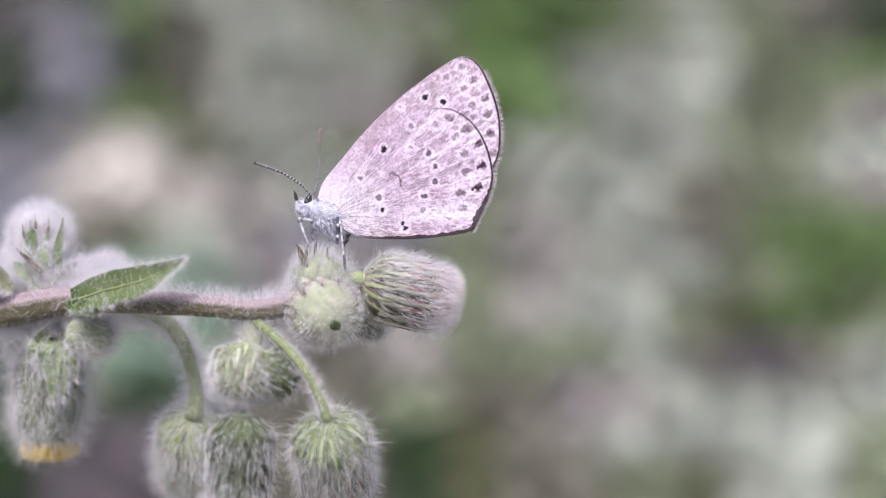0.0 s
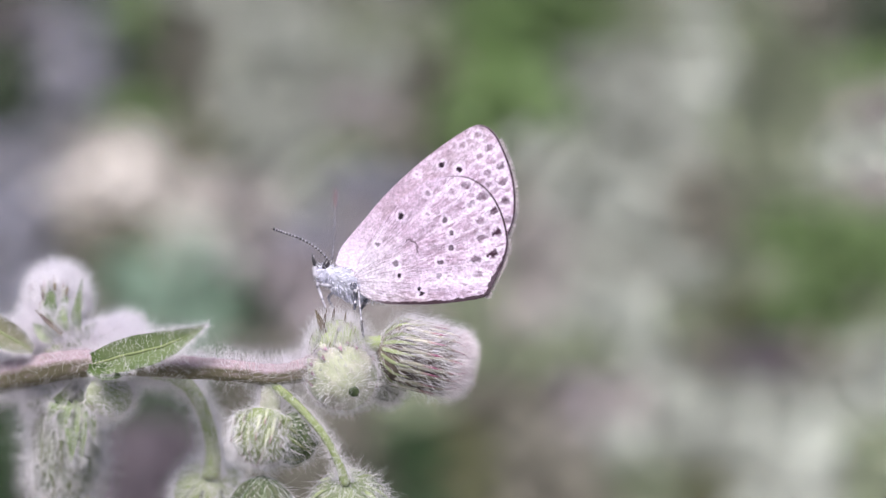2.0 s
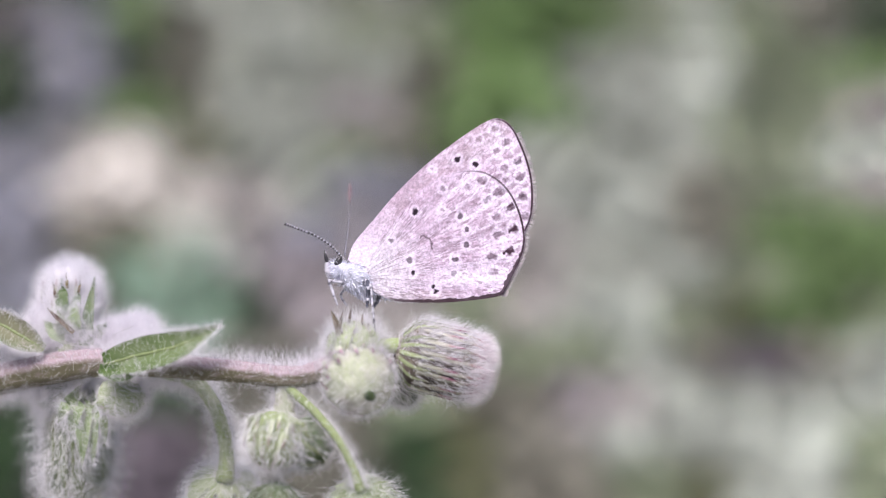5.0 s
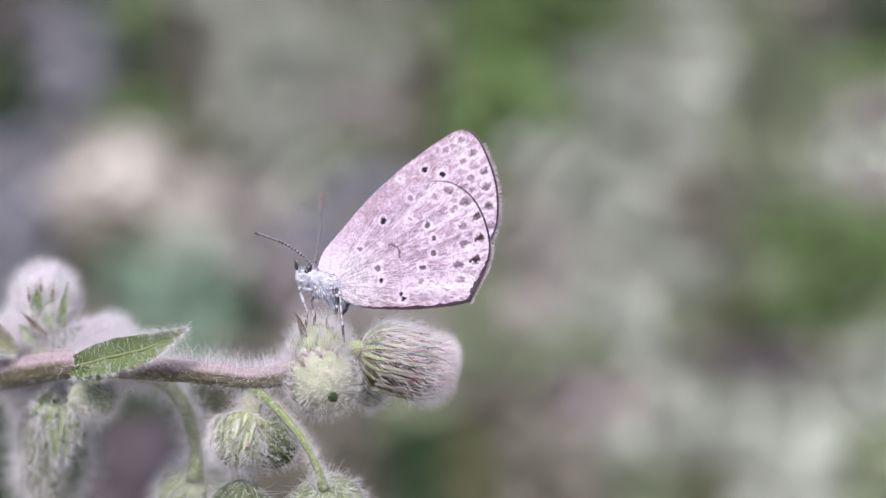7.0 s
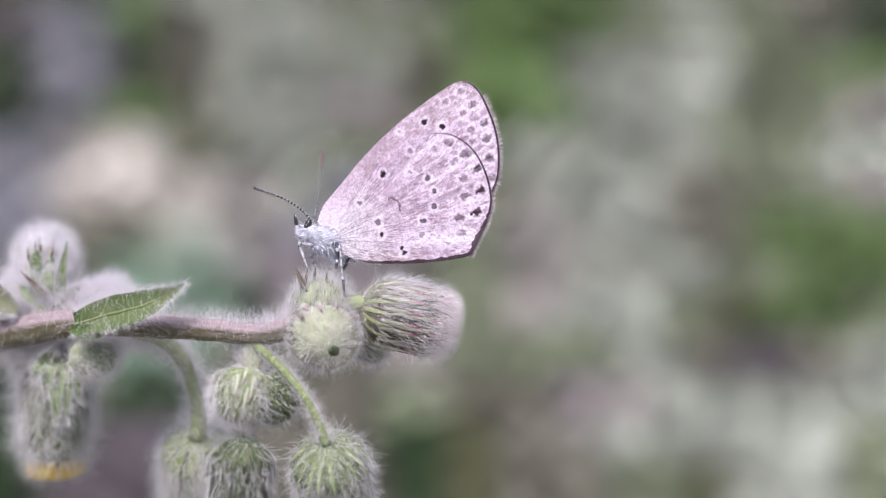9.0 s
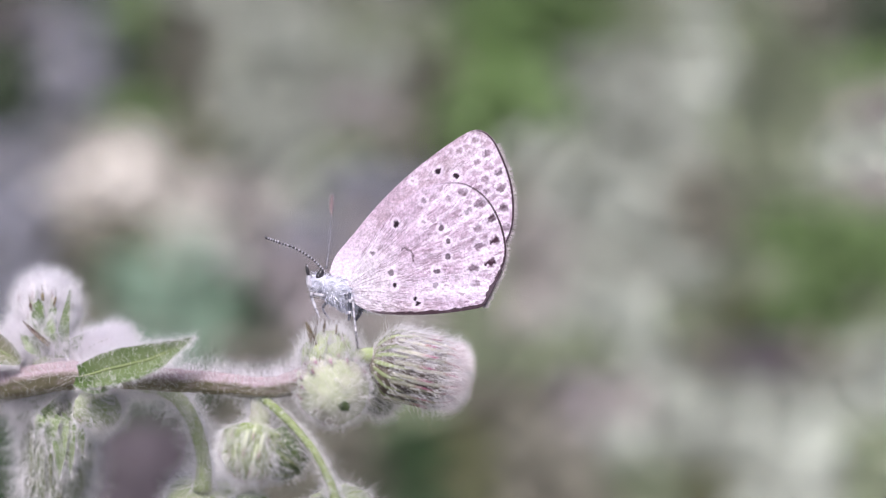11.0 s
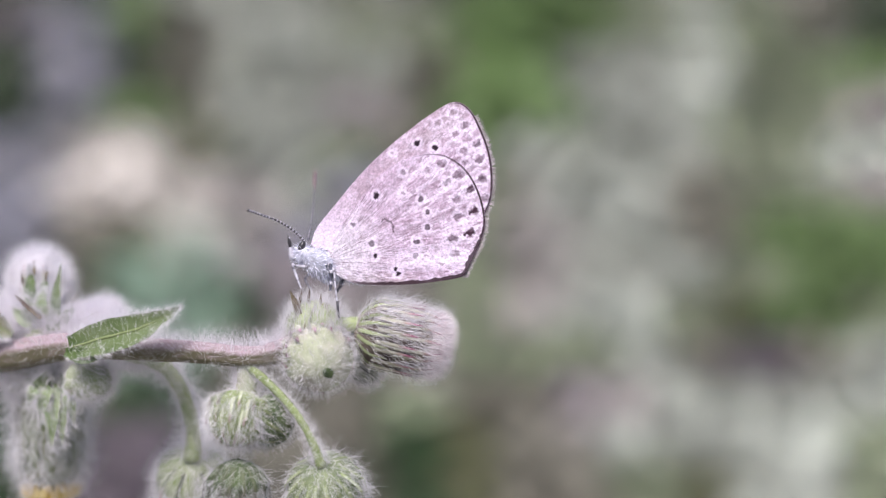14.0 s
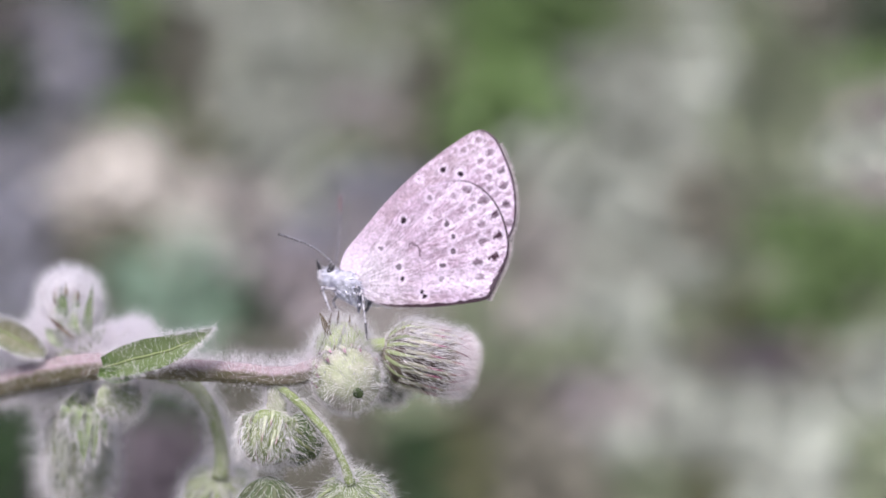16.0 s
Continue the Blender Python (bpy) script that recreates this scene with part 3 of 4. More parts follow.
def build_plant():
    plant.matrix_basis = REST @ Matrix.Translation(ROOT / 1000)
    # main stem: from the root up out of view, then across
    far = [(*ROOT, 2.2), (-85, -150, -62, 1.8), (-72, -55, -18, 1.4), (-48, -13, -6, 1.1)]
    near = [(*P(x, y, z), r * STEP) for x, y, z, r in
            [(-150, 600, -4.2, 29), (-50, 568, -3.8, 28), (30, 547, -3.0, 28), (120, 532, -1.6, 25), (200, 532, -0.5, 21), (280, 536, 0.0, 20), (370, 541, 0.4, 19),
             (450, 549, 0.6, 19), (500, 541, 0.5, 20), (540, 525, 0.2, 24), (570, 505, 0, 24)]]
    pts = far + near
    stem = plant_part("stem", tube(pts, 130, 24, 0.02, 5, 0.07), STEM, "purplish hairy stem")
    count = len(stem.data.vertices)
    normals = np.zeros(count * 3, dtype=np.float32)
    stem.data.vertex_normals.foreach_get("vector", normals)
    # purple above, olive below by normal; the underside's shade is painted in too
    flush_shade = np.clip(0.5 - 0.5 * normals.reshape(-1, 3)[:, 1] + np.random.default_rng(8).normal(0, 0.08, count), 0, 1)
    stem.data.color_attributes.new("tone", "FLOAT_COLOR", "POINT").data.foreach_set("color", np.repeat(flush_shade, 4))
    tagged(part("down", tube_hairs(near, 10500, 1.05, 6, 0.45, 0.1, 0.015), WHITE_HAIR, stem), "curly white down", kind="stuff")
    wool = [(*P(x, y, z), r * STEP) for x, y, z, r in [(-60, 536, -3.8, 22), (40, 510, -3.5, 22), (130, 500, -2.9, 20), (230, 512, -2.2, 14)]]
    tagged(part("down", tube_hairs(wool, 15000, 1.2, 7, 0.7, 0.2, lens_keep=1.0), WHITE_HAIR, stem), "dense white wool above the leaf bases", kind="stuff")
    wool = [(*P(x, y, z), r * STEP) for x, y, z, r in [(-60, 588, -3.9, 14), (60, 572, -3.6, 14), (150, 562, -2.8, 12), (270, 558, -1.4, 9)]]
    tagged(part("down", tube_hairs(wool, 10000, 1.0, 9, -0.8, 0.1, lens_keep=1.0), WHITE_HAIR, stem), "dense white wool under the stem", kind="stuff")
    # side stalks
    stalk([(430, 552, 0.2, 9), (486, 596, 1.4, 7.5), (534, 648, 2.2, 7), (564, 700, 2.5, 7), (580, 745, 2.5, 10)], seed=11, count=3400, length=0.6)
    stalk([(235, 545, -1.0, 14), (290, 565, -2.2, 14), (325, 610, -3.0, 13), (346, 680, -3.4, 13), (345, 740, -3.5, 18)], seed=12, count=7000, length=1.0, material=FRESH_BUD)
    stalk([(446, 556, 0.2, 18), (446, 600, 0.5, 19), (440, 640, 0.9, 26)], seed=13, count=3200, length=0.75, material=PALE_BUD)
    stalk([(560, 520, 0.2, 20), (600, 495, 0, 13), (655, 496, -0.6, 15)], seed=14, count=700, material=FRESH_BUD)
    stalk([(90, 530, -2.6, 20), (92, 560, -5.0, 22), (90, 600, -6.2, 24)], seed=15, count=1500)
    stalk([(70, 525, -2.8, 24), (70, 490, -5.0, 26), (70, 460, -5.6, 30)], seed=16, count=2000)
    # flower heads
    head((562, 545, -0.6), (574, 448, 0.2), 54, FRESH_BUD, BRACT_DOT, "pale upright downy head under the butterfly", 21, 21, 3, 5600, 0.85, "", 1.0, True, thick=0.03, spread=0.01)
    bud = head((560, 532, -0.8), (594, 577, 2.7), 64, GLOBE_BUD, BRACT_BLUSH, "round pale bud facing outward with dark tip", 22, 36, 3, 4600, 0.55, "", 0.3, True,
               spread=0.0, thick=0.075, reach=(0.1, 0.13, 0.34, 0.15), bald=0.15)
    part("bud_tip", ellipsoid(Vector((0, 0, (P(594, 577, 2.7) - P(560, 532, -0.8)).length * 0.98)), 0.3, 0.36, 0.14), BRACT_CORE, bud, "dark green bud tip")
    # dark body with little down below: underside shade put into colour and shape
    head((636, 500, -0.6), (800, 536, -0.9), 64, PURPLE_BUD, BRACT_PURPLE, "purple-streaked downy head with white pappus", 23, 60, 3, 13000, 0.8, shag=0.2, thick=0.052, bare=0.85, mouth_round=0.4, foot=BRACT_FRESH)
    head((630, 560, -2.2), (680, 594, -2.4), 28, GREEN_BUD, BRACT_DARK, "small dark bud behind a larger head", 24, 15, 3, 2600, 0.65, "", 0.7, True)
    head((578, 740, 2.6), (602, 880, -1.8), 68, GREEN_BUD, BRACT_PURPLE, "nodding pinkish downy head", 25, 54, 3, 7400, 0.9, shag=0.22, thick=0.045, foot=BRACT_FRESH)
    head((345, 730, -3.4), (336, 855, -9.0), 67, FRESH_BUD, BRACT_PINK, "nodding pale green downy head", 26, 24, 3, 12000, 1.0, thick=0.045)
    head((440, 612, 1.0), (418, 712, 2.4), 56, STALK, BRACT_DOT, "short pale green hanging bud", 27, 36, 3, 4600, 0.75, "", 0.7, True, thick=0.05, spread=0.02)
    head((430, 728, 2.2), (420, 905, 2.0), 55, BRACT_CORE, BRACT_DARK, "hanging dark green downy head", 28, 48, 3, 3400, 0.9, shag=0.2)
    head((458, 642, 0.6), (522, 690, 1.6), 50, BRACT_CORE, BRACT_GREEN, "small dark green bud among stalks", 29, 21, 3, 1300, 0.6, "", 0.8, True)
    head((72, 480, -5.5), (70, 366, -6.1), 57, WOOL_BUD, BRACT_DOT, "upright white-haired head on the stem", 30, 20, 2, 8500, 0.9, "", 1.0, True, thick=0.05)
    head((130, 515, -3.4), (215, 474, -4.0), 36, WOOL_BUD, BRACT_GREEN, "woolly young bud behind a leaf", 31, 4, 2, 8000, 0.95, "", 0.8, True)
    head((55, 515, -4.0), (10, 455, -4.6), 36, WOOL_BUD, BRACT_GREEN, "woolly young bud on the stem", 32, 4, 2, 7000, 0.95, "", 0.8, True)
    head((88, 560, -5.9), (88, 800, -6.4), 66, GREEN_BUD, BRACT_GREEN, "long hanging head opening yellow florets", 33, 30, 3, 9000, 1.35, "yellow", 0.4, mouth_round=0.5)
    head((126, 582, -2.4), (200, 604, -1.6), 41, FRESH_BUD, BRACT_DOT, "small green side bud", 34, 3, 1, 5200, 0.65, "", 0.7, True)
    head((75, 575, -4.6), (16, 618, -5.0), 36, GREEN_BUD, BRACT_GREEN, "small woolly side bud", 35, 12, 3, 3800, 0.75, "", 0.7, True)
    # leaves and pointed bracts
    blade("leaf", [(128, 533, 0.2), (186, 515, 1.0), (246, 499, 1.6), (288, 481, 1.9), (327, 458, 2.2)], [21, 30, 27, 17, 1.5], LEAF, "small downy green stem leaf", 41, hair=2200, hair_len=0.6)
    blade("leaf", [(120, 540, 0.2), (160, 546, 0.8), (212, 534, 1.2)], [8, 14, 3], LEAF, "small curled green leaf", 42, hair=300)
    blade("leaf", [(24, 512, -2.2), (-8, 494, -2.2), (-52, 470, -2.4), (-100, 450, -2.6)], [8, 24, 26, 4], DULL_LEAF, "small grey-green downy stem leaf", 43, hair=2200, hair_len=0.55)
    blade("bract_leaf", [(98, 505, -2.4), (102, 452, -2.8), (112, 385, -3.2)], [15, 11, 1], LEAF, "pointed green bract", 44, hair=900, hair_len=0.6)
    blade("bract_leaf", [(58, 474, -3.3), (57, 432, -3.2), (54, 390, -4.2)], [15, 13, 1], LEAF, "pointed green bract", 47, hair=900)
    blade("bract_leaf", [(78, 474, -3.3), (80, 434, -3.2), (86, 398, -4.2)], [12, 10, 1], LEAF, "pointed green bract", 48, hair=700)
    blade("bract_leaf", [(75, 482, -2.2), (50, 460, -2.2), (28, 440, -2.4)], [4, 4, 0.6], SPINE, "pointed purple-edged bract", 45, hair=200)
    blade("bract_leaf", [(541, 475, 0.8), (535, 455, 0.9), (525, 432, 0.9)], [6, 6, 0.8], SPINE, "dark pointed bract", 46, hair=60, hair_len=0.25)
    for x, y, lean in ((64, 384, -2), (84, 392, 3), (44, 402, -5)):
        blade("bract_leaf", [(x, y + 22, -3.2), (x + lean / 2, y + 10, -3.3), (x + lean, y - 6, -3.9)], [2.2, 2.6, 0.5], SPINE, "thin purple-tipped bract", 460 + x, hair=30, hair_len=0.3)
    # downy bracts round the foot of the upright head, and a drooping tuft of them under the stem
    for k, (x0, y0, x1, y1, w) in enumerate([(70, 500, 22, 462, 12), (76, 496, 44, 440, 11), (106, 502, 138, 462, 11), (84, 492, 78, 428, 12)]):
        blade("bract_leaf", [(x0, y0, -2.8), ((x0 + x1) / 2 - 4, (y0 + y1) / 2, -2.5), (x1, y1, -3.0)], [w * 0.9, w * 1.1, 1], DOWNY_BRACT, "pale downy bract", 480 + k, hair=800, hair_len=0.7)
    for k, (x, y, w) in enumerate([(72, 668, 11), (92, 716, 12), (112, 712, 11), (134, 676, 10), (50, 640, 10)]):
        blade("bract_leaf", [(100, 572, -3.4), ((100 + x) / 2 + (x - 96) * 0.2, 572 + (y - 572) * 0.5, -1.7), (x, y, -2.0)], [w * 0.9, w * 1.3, 1], DOWNY_BRACT, "pale drooping downy bract", 490 + k, hair=800, hair_len=0.7)
    for k, (x, y) in enumerate([(546, 432), (560, 428), (580, 437), (590, 452)]):
        blade("bract_leaf", [(x - 6 + 2 * k, y + 30, 0.3), (x - 3 + k, y + 14, 0.5), (x, y, 0.5)], [2.6, 2.4, 0.5], SPINE, "thin purple-tipped bract", 470 + k, hair=30, hair_len=0.25)
    plant_part("loose_fibre", tube([(*P(736, 600, 0.4), 0.014), (*P(743, 614, 0.6), 0.012), (*P(751, 630, 0.6), 0.006)], 10, 6), FIBRE, "loose straw-coloured fibre")


build_plant()


# ---- the butterfly ----
butterfly = tagged(new("butterfly"), "small pale grey-blue butterfly, wings closed, perched on a flower head", "butterfly")
FEET = P(600, 470, 0)
FLY_AT = Matrix.Translation(-FEET / 1000)


def B(px, py, z=0.0):
    """A place on the butterfly from pixels of the camera's view, brought to the rest pose."""
    w = complex(1.01824, -0.01051) * complex(px, py) + complex(-16.448, -126.671)
    return P(w.real, w.imag, z)


def fly_part(name, data, material, label="", parent=None, smooth=True):
    return part(name, data, material, parent or butterfly, label, None if parent else FLY_AT, smooth)


def lattice(seed):
    return np.random.default_rng(seed).random((64, 64))


def value_noise(x, y, table):
    xi, yi = np.floor(x).astype(int), np.floor(y).astype(int)
    fx, fy = x - xi, y - yi
    fx, fy = fx * fx * (3 - 2 * fx), fy * fy * (3 - 2 * fy)
    g = lambda i, j: table[(xi + i) % 64, (yi + j) % 64]
    return (g(0, 0) * (1 - fx) + g(1, 0) * fx) * (1 - fy) + (g(0, 1) * (1 - fx) + g(1, 1) * fx) * fy


# spots: place and radius in pixels of the camera's view, darkness
EYESPOTS = [(753, 302, 5.5, 1.0), (784, 310, 6, 1.0), (680, 391, 5.2, 1.0), (758, 399, 4.4, 0.6), (767, 423, 4.4, 0.62), (768, 448, 4.4, 0.6),
            (749, 474, 5, 0.65), (676, 497, 4.2, 1.0), (711, 521, 4.2, 0.9), (715, 529, 4.2, 0.9), (724, 388, 4, 0.35), (709, 318, 3, 0.12),
            (638, 441, 4, 0.55), (669, 475, 5, 0.5), (748, 498, 4.5, 0.45), (726, 352, 5.5, 0.35), (578, 487, 4.5, 0.8), (574, 492, 4, 0.7)]
HIND_EDGE = [(793, 337, 8, 0.5), (769, 349, 6, 0.45), (823, 357, 8.5, 0.6), (803, 370, 6, 0.4), (843, 384, 8.5, 0.7), (820, 398, 7, 0.5),
             (849, 421, 8.5, 0.8), (822, 431, 8, 0.55), (841, 459, 8, 0.85), (812, 468, 8, 0.6), (818, 495, 7, 0.35), (796, 497, 5, 0.3)]
FORE_EDGE = [(787, 267, 5, 0.35), (835, 271, 7, 0.5), (820, 286, 6, 0.4), (857, 304, 7, 0.6), (833, 317, 6.5, 0.45), (861, 331, 8, 0.6),
             (836, 336, 5, 0.45), (865, 366, 8, 0.6), (816, 250, 6, 0.3), (868, 400, 7, 0.5)]


def wing_colours(x, y, rim, hind):
    """Pattern of the wing's underside: x, y in pixels of the camera's view, rim = strength of the dark marginal line.
    """
    t1, t2, t3, t4 = lattice(1), lattice(2), lattice(4), lattice(9)
    ang = np.arctan2(y - 505, x - 585)
    far = np.hypot(x - 585, y - 505)
    wob = 0.035 * value_noise(x / 34, y / 34, t3) + 0.012 * value_noise(x / 9, y / 9, t4)
    streak = 0.5 * value_noise((ang + wob) * 58, far / 13, t1) + 0.5 * value_noise((ang + wob) * 105, far / 8, t4)
    dash = value_noise((ang + wob) * 120, far / 9, t3)
    fine = value_noise(x / 2.2, y / 2.2, t2)
    mid = value_noise(x / 15, y / 15, t4)
    large = value_noise(x / 40, y / 40, t2)
    base = np.stack([0.54 + 0 * x, 0.395 + 0 * x, 0.515 + 0 * x], -1)
    white = np.array([0.885, 0.75, 0.92])
    brown = np.array([0.22, 0.14, 0.18])
    dark = np.array([0.03, 0.018, 0.028])

    def blend(c, to, k):
        return c + (to - c) * np.clip(k, 0, 1)[..., None]
    c = base
    low = np.clip((y - 330) / 170, 0, 1)
    outer = np.clip((far - 195) / 70, 0, 1)
    c = blend(c, white, np.clip((streak - 0.42) * 5.0, 0, 1) * (0.10 + 0.2 * low + 0.7 * outer) * (0.5 + 0.9 * mid) * np.clip(far / 110, 0.3, 1))
    c = blend(c, white, np.clip((large * 0.5 + streak * 0.7 - 0.5) * 2.2, 0, 1) * (0.12 + 0.25 * low))
    if hind:
        pale = np.clip((y - 484) / 10, 0, 1) * np.clip((528 - y) / 14, 0, 1) * np.clip((x - 690) / 50, 0, 1)
        c = blend(c, white, pale * (0.55 + 0.4 * mid))
        c = blend(c, np.array([0.52, 0.41, 0.44]), np.clip((y - 522) / 12, 0, 1) * np.clip((760 - x) / 40, 0, 1) * 0.7)
        c = blend(c, np.array([0.93, 0.88, 0.96]), np.clip(1.3 - far / 100, 0, 1) * (0.55 + 0.5 * streak))
        c = blend(c, np.array([0.22, 0.19, 0.26]), np.clip((value_noise((ang + wob * 0.3) * 30, far / 60, t2) - 0.68) * 5, 0, 1) * np.clip(1.2 - far / 100, 0, 1) * 0.12)
    else:
        cost = np.clip(1 - np.abs((y - 470) + 0.885 * (x - 565)) / 55, 0, 1)
        c = blend(c, np.array([0.50, 0.375, 0.44]), 0.8 * cost)
        c = blend(c, white, np.clip(1.3 - far / 110, 0, 1) * 0.97)
        c = blend(c, brown, np.clip(1.2 - np.abs((y - 470) + 0.95 * (x - 570) - 22) / 3, 0, 1) * np.clip((150 - far) / 40, 0, 1) * np.clip((far - 60) / 30, 0, 1) * 0.35)
    if hind:
        # bare veins that fan out from the root of the wing
        for k, reach in ((-0.62, 95), (-0.46, 120), (-0.33, 80), (-0.2, 105), (-0.08, 70), (0.06, 120), (0.2, 60)):
            off = np.abs(np.sin(ang + 0.4 * wob - k)) * far
            c = blend(c, np.array([0.20, 0.15, 0.20]), np.clip(1.3 - off / 1.2, 0, 1) * np.clip((reach - far) / 40, 0, 1) * np.clip((far - 14) / 10, 0, 1) * np.clip(1.8 * dash - 0.3, 0, 1) * 0.8)
        # pale scale-covered veins between the marginal marks
        for k in (-0.74, -0.62, -0.5, -0.375, -0.245, -0.11, 0.02):
            off = np.abs(np.sin(ang + 0.5 * wob - k)) * far
            c = blend(c, white, np.clip(1.5 - off / 3.2, 0, 1) * np.clip((far - 130) / 60, 0, 1) * (0.35 + 0.5 * streak))
        hatch = value_noise(x / 9, y / 1.8, t4)
        c = blend(c, brown, np.clip((hatch - 0.5) * 4, 0, 1) * np.clip((y - 514) / 12, 0, 1) * np.clip((780 - x) / 60, 0, 1) * 0.55)
    # mottling of the scale cover
    blot = value_noise(x / 6.5, y / 5.0, t1) * 0.6 + value_noise(x / 3.4, y / 2.8, t4) * 0.4
    c = blend(c, white, np.clip((blot - 0.56) * 5.0, 0, 1) * (0.28 + 0.30 * low + 0.25 * outer))
    c = blend(c, np.array([0.36, 0.26, 0.32]), np.clip((0.42 - blot) * 5.0, 0, 1) * (0.4 if hind else 0.26))
    # short dark dashes of scales along the veins
    c = blend(c, brown, np.clip((dash - 0.56) * 8.0, 0, 1) * np.clip((mid - 0.15) * 1.6, 0, 1) * (0.6 if hind else 0.2 + 0.34 * outer))
    jx = x + 4.0 * (value_noise(x / 5.5, y / 5.5, t1) - 0.5) + 3.0 * (value_noise(x / 9, y / 9, t4) - 0.5)
    jy = y + 4.0 * (value_noise(x / 5.5, y / 5.5, t3) - 0.5) + 3.0 * (value_noise(x / 9, y / 9, t2) - 0.5)
    kx = jx + 7.0 * (value_noise(x / 4.5, y / 4.5, t4) - 0.5)
    ky = jy + 5.0 * (value_noise(x / 4.5, y / 4.5, t2) - 0.5)
    eyes = [(*q, True) for q in EYESPOTS if hind or q[1] < 320 or q[0] < 590]
    spots = eyes + [(*q, False) for q in (HIND_EDGE if hind else FORE_EDGE)]
    for sx, sy, r, k, eye in spots:
        d = np.hypot(jx - sx, jy - sy)
        c = blend(c, white, np.clip(1.15 - np.abs(d - r - 3.0) / 4.2, 0, 1) * (0.8 if eye else 0.85) * (0.3 + 1.2 * streak if not eye else 0.7 + 0.4 * streak))
    for sx, sy, r, k, eye in spots:
        # marginal marks are wedges drawn out towards the wing's root
        ca, sa = (sx - 585) / math.hypot(sx - 585, sy - 505), (sy - 505) / math.hypot(sx - 585, sy - 505)
        along, across = (kx - sx) * ca + (ky - sy) * sa, (ky - sy) * ca - (kx - sx) * sa
        d = np.hypot(jx - sx, jy - sy) if eye else np.hypot(along * 0.85, across * (1.3 + np.clip(along / r, -1, 1) * -0.25))
        torn = 1.0 if eye else 0.35 + 1.1 * streak + 0.25 * dash
        c = blend(c, dark if eye else np.array([0.06, 0.028, 0.045]), np.clip((r - d) / (1.8 if eye else 4.0) + 0.45, 0, 1) * min(1.0, (1.25 if eye else 1.1) * k) * torn)
    if hind:
        # the discal crescent
        a = np.arctan2(jy - 452, jx - 690)
        d = np.abs(np.hypot(jx - 690, jy - 452) - 18)
        c = blend(c, np.array([0.10, 0.06, 0.08]), np.clip(1.5 - d / 1.9, 0, 1) * ((a > -1.8) & (a < 0.3)) * (0.55 + 0.5 * streak))
    c = blend(c, np.array([0.04, 0.02, 0.026]), rim)
    return np.clip(c * (0.78 + 0.42 * fine)[..., None], 0, 1)


def wing(name, outline, centre, margin, line, z0, hind, label, shrink=1.0, shift=(0, 0)):
    """A wing blade of small thickness: rings from a centre out to its outline; margin: where the fringe grows, line: the dark edge (outline point, strength, width)."""
    o = spline([(x, y, 0) for x, y in outline] + [(*outline[0], 0)], 440)[:-1, :2]
    n, rings = len(o), 150
    c = np.array(centre, float)
    r = (np.arange(1, rings + 1) / rings) ** 0.85
    xy = c + (o[None] - c) * r[:, None, None]
    x, y = xy[..., 0].ravel(), xy[..., 1].ravel()
    x, y = np.append(x, c[0]), np.append(y, c[1])
    first, last = margin
    edge, nearest = np.full(x.shape, 99.0), np.zeros(x.shape)
    for p in range(n):
        d = np.hypot(x - o[p, 0], y - o[p, 1])
        nearest = np.where(d < edge, p / n * len(outline), nearest)
        edge = np.minimum(edge, d)
    at, strong, wide = zip(*line)
    w = np.interp(nearest, at, wide)
    w = w * np.where(w > 2.8, 0.55 + 1.0 * value_noise(x / 5, y / 5, lattice(3)), 1.0)
    rim = np.interp(nearest, at, strong) * np.clip(1.0 - (np.abs(edge - w * 0.5 - np.where(w > 4.5, 0.0, 0.7)) - w * 0.5) / 1.0, 0, 1)
    col = wing_colours(x, y, rim, hind)
    # gentle waves between the veins and a bowed blade
    ang, far = np.arctan2(y - 505, x - 590), np.hypot(x - 590, y - 505)
    z = z0 + 0.018 * np.sin(ang * 26) * np.clip(far / 150, 0, 1) - 0.25 * (far / 350) ** 2
    pts = [B(c[0] + (a - c[0]) * shrink + shift[0], c[1] + (b - c[1]) * shrink + shift[1], d) for a, b, d in zip(x, y, z)]
    tip = len(pts)
    back = [p - Vector((0, 0, 0.04)) for p in pts]
    faces = []
    for i in range(rings - 1):
        for k in range(n):
            a, b = i * n + k, i * n + (k + 1) % n
            faces.append((a, a + n, b + n, b))
    faces += [(rings * n, k, (k + 1) % n) for k in range(n)]
    faces += [tuple(i + tip for i in f[::-1]) for f in faces]
    e = (rings - 1) * n
    faces += [(e + k, e + k + tip, e + (k + 1) % n + tip, e + (k + 1) % n) for k in range(n)]
    ob = fly_part(name, (pts + back, faces), WING, label)
    layer = ob.data.color_attributes.new("pattern", "FLOAT_COLOR", "POINT")
    full = np.concatenate([np.vstack([col, col]), np.ones((2 * tip, 1))], 1)
    layer.data.foreach_set("color", full.ravel())
    if shrink < 1:
        return ob
    # fringe of scales on the outer margin
    rng = np.random.default_rng(7 + hind)
    pick = rng.integers(int(first * n), int(last * n), 420) % n
    q = o[pick]
    nrm = q - o[(pick + 4) % n]
    nrm = np.stack([-nrm[:, 1], nrm[:, 0]], 1)
    nrm *= np.sign(((q - c) * nrm).sum(1))[:, None]
    nrm /= np.linalg.norm(nrm, axis=1, keepdims=True) + 1e-9
    root = np.array([B(a[0] + shift[0], a[1] + shift[1], z0 - 0.27) for a in q])
    way = np.stack([nrm[:, 0], -nrm[:, 1], 0 * nrm[:, 0]], 1) + rng.normal(0, 0.25, (420, 3))
    tagged(fly_part("fringe", hairs(root, way, rng.uniform(0.12, 0.32, 420), np.full(420, 0.045), rng, 0.2), FRINGE, "pale fringe of scales", ob), kind="stuff")
